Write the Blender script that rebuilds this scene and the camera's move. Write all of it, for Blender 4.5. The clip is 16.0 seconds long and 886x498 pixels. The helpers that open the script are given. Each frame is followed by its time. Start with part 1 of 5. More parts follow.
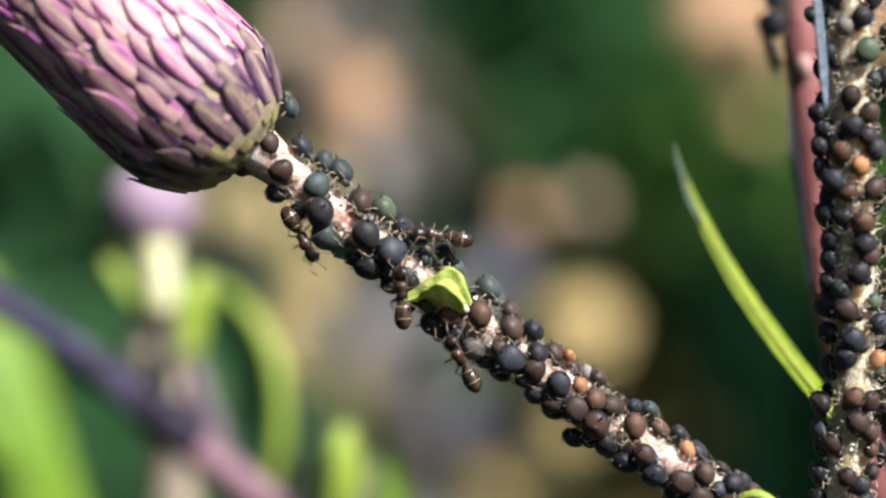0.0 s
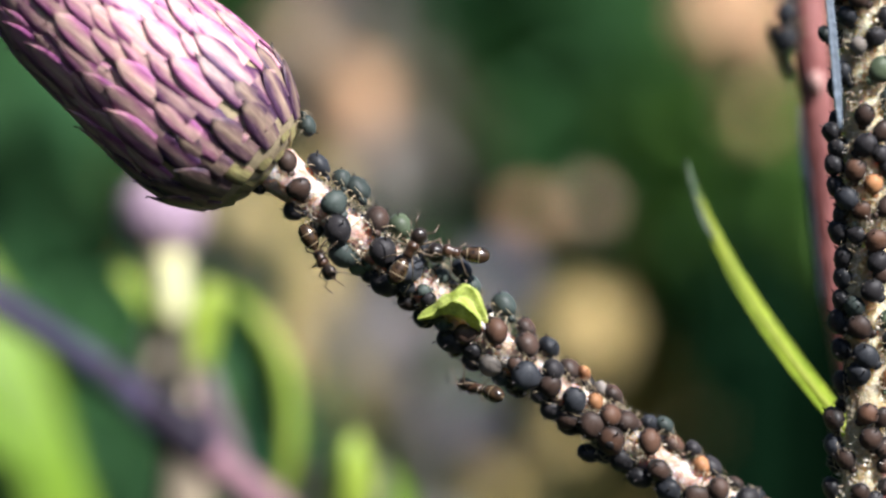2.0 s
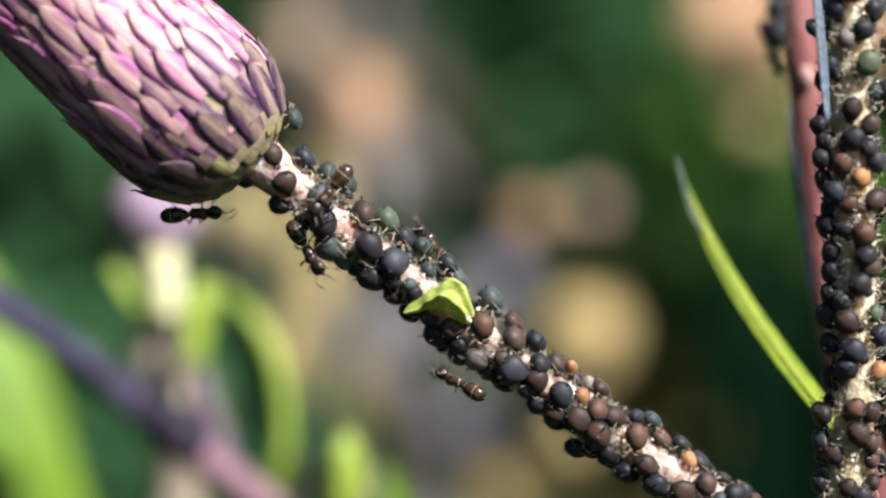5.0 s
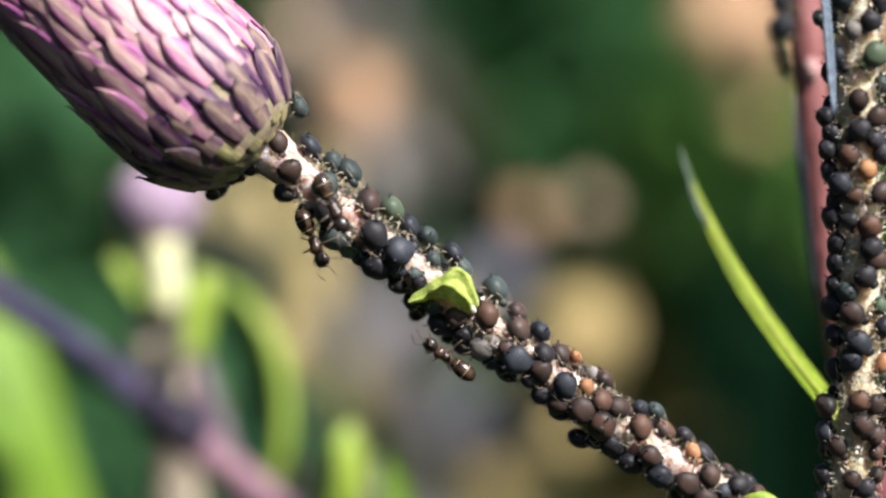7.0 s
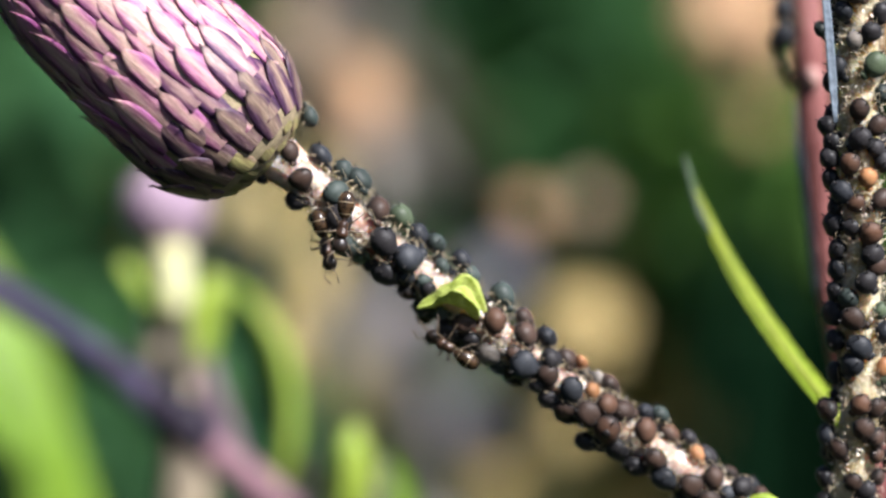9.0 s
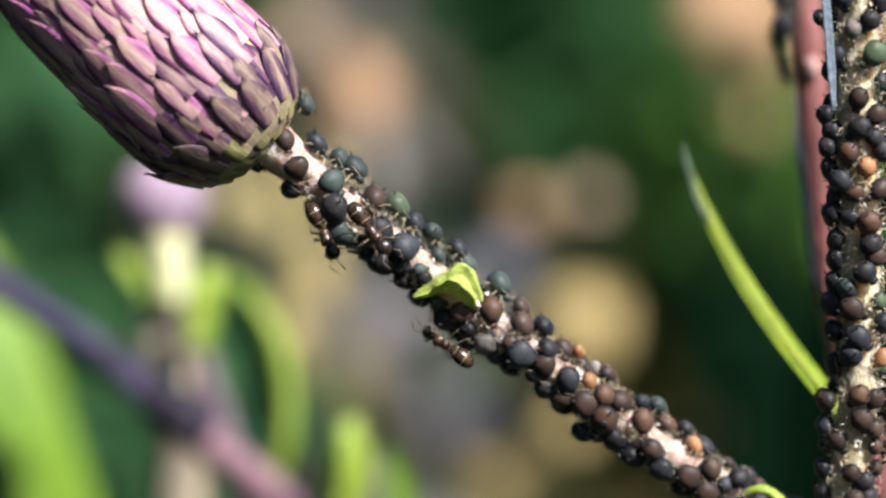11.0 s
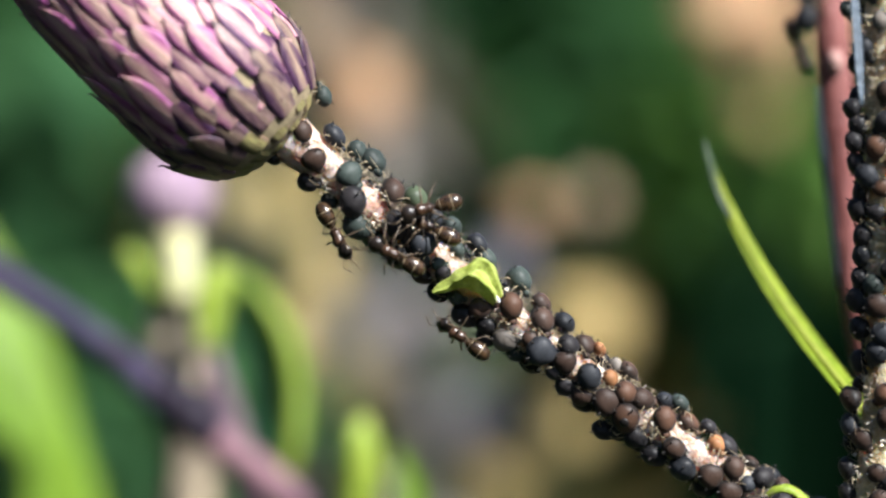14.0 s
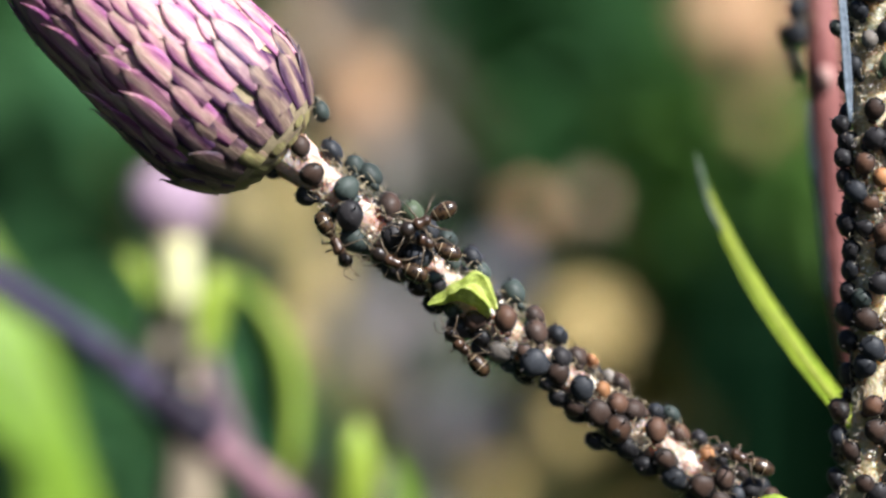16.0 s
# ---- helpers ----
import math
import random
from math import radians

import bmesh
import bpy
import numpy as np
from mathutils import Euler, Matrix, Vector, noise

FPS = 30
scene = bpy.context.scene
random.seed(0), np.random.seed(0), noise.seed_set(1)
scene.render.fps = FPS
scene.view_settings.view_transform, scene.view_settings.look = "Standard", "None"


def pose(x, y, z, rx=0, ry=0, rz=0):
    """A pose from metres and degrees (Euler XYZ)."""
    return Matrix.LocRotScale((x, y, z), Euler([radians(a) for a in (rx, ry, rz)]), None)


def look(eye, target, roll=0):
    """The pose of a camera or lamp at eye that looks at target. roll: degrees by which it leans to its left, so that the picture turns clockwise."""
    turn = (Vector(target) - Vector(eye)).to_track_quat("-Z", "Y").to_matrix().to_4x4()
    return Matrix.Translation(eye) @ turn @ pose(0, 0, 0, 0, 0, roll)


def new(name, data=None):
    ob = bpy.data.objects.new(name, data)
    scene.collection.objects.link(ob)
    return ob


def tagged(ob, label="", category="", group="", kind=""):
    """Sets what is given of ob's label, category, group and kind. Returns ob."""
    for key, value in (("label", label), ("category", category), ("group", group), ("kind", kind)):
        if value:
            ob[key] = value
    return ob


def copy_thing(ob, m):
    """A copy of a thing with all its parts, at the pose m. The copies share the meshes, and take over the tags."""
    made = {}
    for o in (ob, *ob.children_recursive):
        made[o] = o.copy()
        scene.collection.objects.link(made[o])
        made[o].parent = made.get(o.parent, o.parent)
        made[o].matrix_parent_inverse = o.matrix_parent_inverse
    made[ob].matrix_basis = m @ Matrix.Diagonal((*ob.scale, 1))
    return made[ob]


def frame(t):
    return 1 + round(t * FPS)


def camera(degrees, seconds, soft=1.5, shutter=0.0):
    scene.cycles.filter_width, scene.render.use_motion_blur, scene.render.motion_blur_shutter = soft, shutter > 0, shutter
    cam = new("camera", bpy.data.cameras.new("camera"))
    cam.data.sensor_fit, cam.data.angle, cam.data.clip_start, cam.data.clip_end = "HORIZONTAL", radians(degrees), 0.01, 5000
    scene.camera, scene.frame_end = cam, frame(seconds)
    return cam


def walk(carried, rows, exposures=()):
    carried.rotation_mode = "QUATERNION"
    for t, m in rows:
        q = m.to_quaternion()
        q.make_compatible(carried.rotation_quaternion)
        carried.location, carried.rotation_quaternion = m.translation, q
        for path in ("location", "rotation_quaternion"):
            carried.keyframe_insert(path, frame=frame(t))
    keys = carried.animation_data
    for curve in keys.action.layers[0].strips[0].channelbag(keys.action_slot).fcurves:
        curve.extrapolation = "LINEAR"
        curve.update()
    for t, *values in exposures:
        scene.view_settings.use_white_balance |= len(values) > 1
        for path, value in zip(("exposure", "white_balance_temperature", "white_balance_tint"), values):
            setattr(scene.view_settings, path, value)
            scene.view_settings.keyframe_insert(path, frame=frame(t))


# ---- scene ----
cam = camera(20.0, 16.0, soft=2.45)
# a macro lens: the focus lies on the front of the leaning branch
cam.data.dof.use_dof = True
cam.data.dof.focus_distance = 0.2007
cam.data.dof.aperture_fstop = 9.5
cam.data.dof.aperture_blades = 0
PATH = [
    (0.0, pose(0.00000, -0.20000, 0.80000, 90.000, 0.000, -0.000)),
    (0.5, pose(-0.00070, -0.19792, 0.79972, 90.059, -0.162, -0.091)),
    (1.0, pose(-0.00137, -0.19858, 0.80067, 89.951, -0.143, -0.133)),
    (1.5, pose(-0.00204, -0.20056, 0.80154, 89.866, -0.032, -0.178)),
    (2.0, pose(-0.00178, -0.20153, 0.80206, 89.811, 0.024, -0.130)),
    (2.5, pose(-0.00105, -0.20089, 0.80192, 89.828, -0.009, -0.045)),
    (3.0, pose(-0.00013, -0.20118, 0.80189, 89.828, -0.035, 0.052)),
    (3.5, pose(0.00053, -0.20222, 0.80193, 89.833, -0.049, 0.113)),
    (4.0, pose(0.00084, -0.20195, 0.80174, 89.868, -0.006, 0.145)),
    (6.5, pose(-0.00094, -0.19976, 0.80014, 90.026, -0.207, -0.062)),
    (7.0, pose(-0.00077, -0.20052, 0.80003, 90.003, -0.398, -0.045)),
    (7.5, pose(-0.00092, -0.20226, 0.80039, 89.966, -0.401, -0.055)),
    (8.0, pose(-0.00101, -0.20295, 0.80071, 89.919, -0.344, -0.034)),
    (8.5, pose(-0.00118, -0.20237, 0.80075, 89.915, -0.422, -0.056)),
    (9.0, pose(-0.00179, -0.20420, 0.80115, 89.843, -0.323, -0.135)),
    (11.5, pose(-0.00108, -0.20253, 0.79977, 89.849, -0.533, -0.053)),
    (12.0, pose(-0.00090, -0.20157, 0.79913, 89.886, -0.602, -0.027)),
    (12.5, pose(-0.00111, -0.19866, 0.79819, 90.002, -0.570, -0.073)),
    (13.0, pose(-0.00126, -0.19503, 0.79763, 90.103, -0.619, -0.055)),
    (13.5, pose(-0.00234, -0.19793, 0.79830, 90.033, -0.805, -0.144)),
    (14.0, pose(-0.00316, -0.19961, 0.79956, 89.908, -0.679, -0.178)),
    (14.5, pose(-0.00357, -0.20035, 0.79975, 89.934, -0.792, -0.247)),
    (15.0, pose(-0.00398, -0.19871, 0.80021, 89.860, -0.909, -0.343)),
    (15.5, pose(-0.00371, -0.20078, 0.80070, 89.815, -0.880, -0.326)),
    (16.0, pose(-0.00308, -0.20292, 0.80094, 89.825, -0.819, -0.246)),
]
walk(cam, PATH, exposures=((0.0, 1.09, 6000, 13), (9.0, 1.09, 6000, 13), (12.5, 1.09, 6050, 9), (16.0, 1.09, 6000, 11)))

# ---- light ----
SUN_WAY = Vector((0.48, -0.54, 0.695)).normalized()
world = bpy.data.worlds.new("sky")
scene.world = world
world.use_nodes = True
wn = world.node_tree
sky = wn.nodes.new("ShaderNodeTexSky")
sky.sky_type = "NISHITA"
sky.sun_disc = False
sky.ozone_density = 3.0
sky.sun_elevation = math.asin(SUN_WAY.z)
sky.sun_rotation = math.atan2(SUN_WAY.x, SUN_WAY.y)
wn.links.new(sky.outputs[0], wn.nodes["Background"].inputs[0])
wn.nodes["Background"].inputs[1].default_value = 0.05
sun = new("sun", bpy.data.lights.new("sun", "SUN"))
sun.data.energy = 5.0
sun.data.angle = radians(0.5)
sun.data.color = (1.0, 0.95, 0.88)
sun.matrix_world = look(SUN_WAY * 3, (0, 0, 0))


# ---- materials ----
def shader(name, rough=0.6, spec=0.4):
    m = bpy.data.materials.new(name)
    m.use_nodes = True
    b = m.node_tree.nodes["Principled BSDF"]
    b.inputs["Roughness"].default_value = rough
    b.inputs["Specular IOR Level"].default_value = spec
    return m, m.node_tree, b


def node(nt, kind, **sets):
    n = nt.nodes.new(kind)
    for k, v in sets.items():
        n.inputs[k.replace("_", " ")].default_value = v
    return n


def ramp(nt, fac, stops):
    n = nt.nodes.new("ShaderNodeValToRGB")
    e = n.color_ramp.elements
    while len(e) < len(stops):
        e.new(0.5)
    for el, (p, c) in zip(e, stops):
        el.position, el.color = p, (*c, 1)
    nt.links.new(fac, n.inputs[0])
    return n.outputs[0]


def mixed(nt, fac, a, b, how="MIX"):
    n = nt.nodes.new("ShaderNodeMix")
    n.data_type, n.blend_type = "RGBA", how
    for sock, v in ((n.inputs[0], fac), (n.inputs[6], a), (n.inputs[7], b)):
        if isinstance(v, (int, float)):
            sock.default_value = v
        elif isinstance(v, tuple):
            sock.default_value = (*v, 1)
        else:
            nt.links.new(v, sock)
    return n.outputs[2]


def coords(nt, kind, stretch=(1, 1, 1)):
    tc = nt.nodes.new("ShaderNodeTexCoord")
    mp = nt.nodes.new("ShaderNodeMapping")
    mp.inputs["Scale"].default_value = stretch
    nt.links.new(tc.outputs[kind], mp.inputs[0])
    return mp.outputs[0]


def noisy(nt, vec, scale, detail=4.0, rough=0.6):
    n = node(nt, "ShaderNodeTexNoise", Scale=scale, Detail=detail, Roughness=rough)
    nt.links.new(vec, n.inputs["Vector"])
    return n.outputs[0]


def bumped(nt, b, height, strength, distance):
    n = node(nt, "ShaderNodeBump", Strength=strength, Distance=distance)
    nt.links.new(height, n.inputs["Height"])
    nt.links.new(n.outputs[0], b.inputs["Normal"])


def tinted(nt, col, spread=0.25):
    """The colour, a little lighter or darker from object to object."""
    oi = nt.nodes.new("ShaderNodeObjectInfo")
    mr = node(nt, "ShaderNodeMapRange", To_Min=1 - spread, To_Max=1 + spread)
    nt.links.new(oi.outputs["Random"], mr.inputs[0])
    hsv = nt.nodes.new("ShaderNodeHueSaturation")
    nt.links.new(mr.outputs[0], hsv.inputs["Value"])
    nt.links.new(col, hsv.inputs["Color"])
    return hsv.outputs[0]


def stuff_mat(name, dark, light, scale, rough=0.6, spec=0.35, bump=0.0, stretch=(1, 1, 1), spread=0.0, coord="Object", fine=None):
    """A mottled surface: two tones at one scale, a finer grain over them, and relief."""
    m, nt, b = shader(name, rough, spec)
    v = coords(nt, coord, stretch)
    n1, n2 = noisy(nt, v, scale), noisy(nt, v, scale * 5.3, 3.0)
    col = ramp(nt, n1, [(0.3, dark), (0.7, light)])
    grain = ramp(nt, n2, [(0.25, (0.72, 0.72, 0.72)), (0.75, (1.18, 1.18, 1.18))])
    col = mixed(nt, 1.0, col, grain, "MULTIPLY")
    if spread:
        col = tinted(nt, col, spread)
    nt.links.new(col, b.inputs["Base Color"])
    if bump:
        bumped(nt, b, n2, bump, 0.3 / scale)
    return m


def leaf_mat(name, dark, light, scale, through_light=0.35, rough=0.5, spread=0.0, stretch=(1, 1, 1), spec=0.4):
    """A leaf: mottled green, with light coming through the blade."""
    m = stuff_mat(name, dark, light, scale, rough, spec, 0.25, stretch, spread)
    nt = m.node_tree
    b = nt.nodes["Principled BSDF"]
    tr = nt.nodes.new("ShaderNodeBsdfTranslucent")
    col = b.inputs["Base Color"].links[0].from_socket
    warm = mixed(nt, 1.0, col, (1.25, 1.2, 0.55), "MULTIPLY")
    nt.links.new(warm, tr.inputs[0])
    mx = nt.nodes.new("ShaderNodeMixShader")
    mx.inputs[0].default_value = through_light
    nt.links.new(b.outputs[0], mx.inputs[1])
    nt.links.new(tr.outputs[0], mx.inputs[2])
    nt.links.new(mx.outputs[0], nt.nodes["Material Output"].inputs[0])
    return m


def bract_mat(name, mid, margin, tip, cream, spread=0.22, dark_from=0.86):
    """An overlapping scale: pale middle, coloured margin, dark tip, long veins, blotches that differ from scale to scale."""
    m, nt, b = shader(name, 0.5, 0.35)
    g = coords(nt, "Generated")
    sep = nt.nodes.new("ShaderNodeSeparateXYZ")
    nt.links.new(g, sep.inputs[0])
    across = node(nt, "ShaderNodeMath")
    across.operation = "PINGPONG"
    across.inputs[1].default_value = 0.5
    nt.links.new(sep.outputs[0], across.inputs[0])
    info = nt.nodes.new("ShaderNodeObjectInfo")
    shift = node(nt, "ShaderNodeVectorMath")
    shift.operation = "ADD"
    nt.links.new(coords(nt, "Object", (1, 0.3, 1)), shift.inputs[0])
    nt.links.new(info.outputs["Random"], shift.inputs[1])
    blotch = noisy(nt, shift.outputs[0], 900.0, 3.0)
    vein = noisy(nt, coords(nt, "Object", (1, 0.12, 1)), 4200.0, 3.0)
    w = node(nt, "ShaderNodeMath")
    w.operation = "MULTIPLY_ADD"
    w.inputs[1].default_value, w.inputs[2].default_value = 0.9, -0.45
    nt.links.new(blotch, w.inputs[0])
    ww = node(nt, "ShaderNodeMath")
    ww.operation = "ADD"
    nt.links.new(across.outputs[0], ww.inputs[0])
    nt.links.new(w.outputs[0], ww.inputs[1])
    col = ramp(nt, ww.outputs[0], [(0.08, margin), (0.26, mid), (0.46, cream)])
    end = ramp(nt, sep.outputs[1], [(dark_from, (0, 0, 0)), (min(dark_from + 0.12, 0.99), (1, 1, 1))])
    col = mixed(nt, end, col, tip)
    grain = ramp(nt, vein, [(0.3, (0.60, 0.54, 0.60)), (0.7, (1.15, 1.15, 1.15))])
    col = tinted(nt, mixed(nt, 1.0, col, grain, "MULTIPLY"), spread)
    nt.links.new(col, b.inputs["Base Color"])
    bumped(nt, b, vein, 0.45, 0.00015)
    b.inputs["Subsurface Weight"].default_value = 0.25
    b.inputs["Subsurface Radius"].default_value = (1.0, 0.6, 0.8)
    b.inputs["Subsurface Scale"].default_value = 0.0006
    return m


def aphid_mat(name, dark, light, warm=(0.12, 0.075, 0.055)):
    """Skin of an aphid: satin, faintly dusted with pale wax, its back toned lighter and warmer."""
    m, nt, b = shader(name, 0.52, 0.28)
    b.inputs["Sheen Weight"].default_value = 0.05
    v = coords(nt, "Object")
    n1, n2 = noisy(nt, v, 900.0, 3.0), noisy(nt, v, 9000.0, 3.0)
    col = ramp(nt, n1, [(0.35, dark), (0.68, light)])
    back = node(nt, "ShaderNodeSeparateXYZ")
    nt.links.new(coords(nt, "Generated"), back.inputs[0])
    # brown back pigment plus a lit top, put into the colour by height
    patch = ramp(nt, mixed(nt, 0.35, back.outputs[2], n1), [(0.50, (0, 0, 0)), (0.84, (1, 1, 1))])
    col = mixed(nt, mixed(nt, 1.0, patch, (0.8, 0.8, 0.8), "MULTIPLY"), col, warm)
    dust = ramp(nt, n2, [(0.45, (0, 0, 0)), (0.85, (1, 1, 1))])
    col = mixed(nt, mixed(nt, 1.0, dust, (0.04, 0.04, 0.04), "MULTIPLY"), col, (0.30, 0.26, 0.23))
    speck = ramp(nt, noisy(nt, v, 16000.0, 1.0), [(0.68, (0, 0, 0)), (0.76, (0.1, 0.1, 0.1))])
    col = mixed(nt, speck, col, (0.42, 0.39, 0.36))
    nt.links.new(tinted(nt, col, 0.3), b.inputs["Base Color"])
    wrinkle = node(nt, "ShaderNodeTexWave", Scale=1500.0, Distortion=11.0, Detail=3.0)
    nt.links.new(v, wrinkle.inputs[0])
    relief = mixed(nt, 0.25, n2, wrinkle.outputs[1])
    bumped(nt, b, relief, 0.32, 0.00005)
    rough = ramp(nt, n1, [(0.3, (0.44, 0.44, 0.44)), (0.7, (0.72, 0.72, 0.72))])
    nt.links.new(rough, b.inputs["Roughness"])
    return m


def banded_mat(name, dark, light, seam):
    """A glossy shell in rings with thin pale seams across its length."""
    m, nt, b = shader(name, 0.24, 0.55)
    n1 = noisy(nt, coords(nt, "Object"), 1800.0, 3.0)
    col = ramp(nt, n1, [(0.35, dark), (0.7, light)])
    w = node(nt, "ShaderNodeTexWave", Scale=0.78, Distortion=0.4, Detail=1.0)
    w.wave_profile = "SAW"
    nt.links.new(coords(nt, "Generated"), w.inputs[0])
    line = ramp(nt, w.outputs[1], [(0.90, (0, 0, 0)), (0.95, (1, 1, 1))])
    nt.links.new(mixed(nt, line, col, seam), b.inputs["Base Color"])
    bumped(nt, b, w.outputs[1], 0.2, 0.00006)
    return m


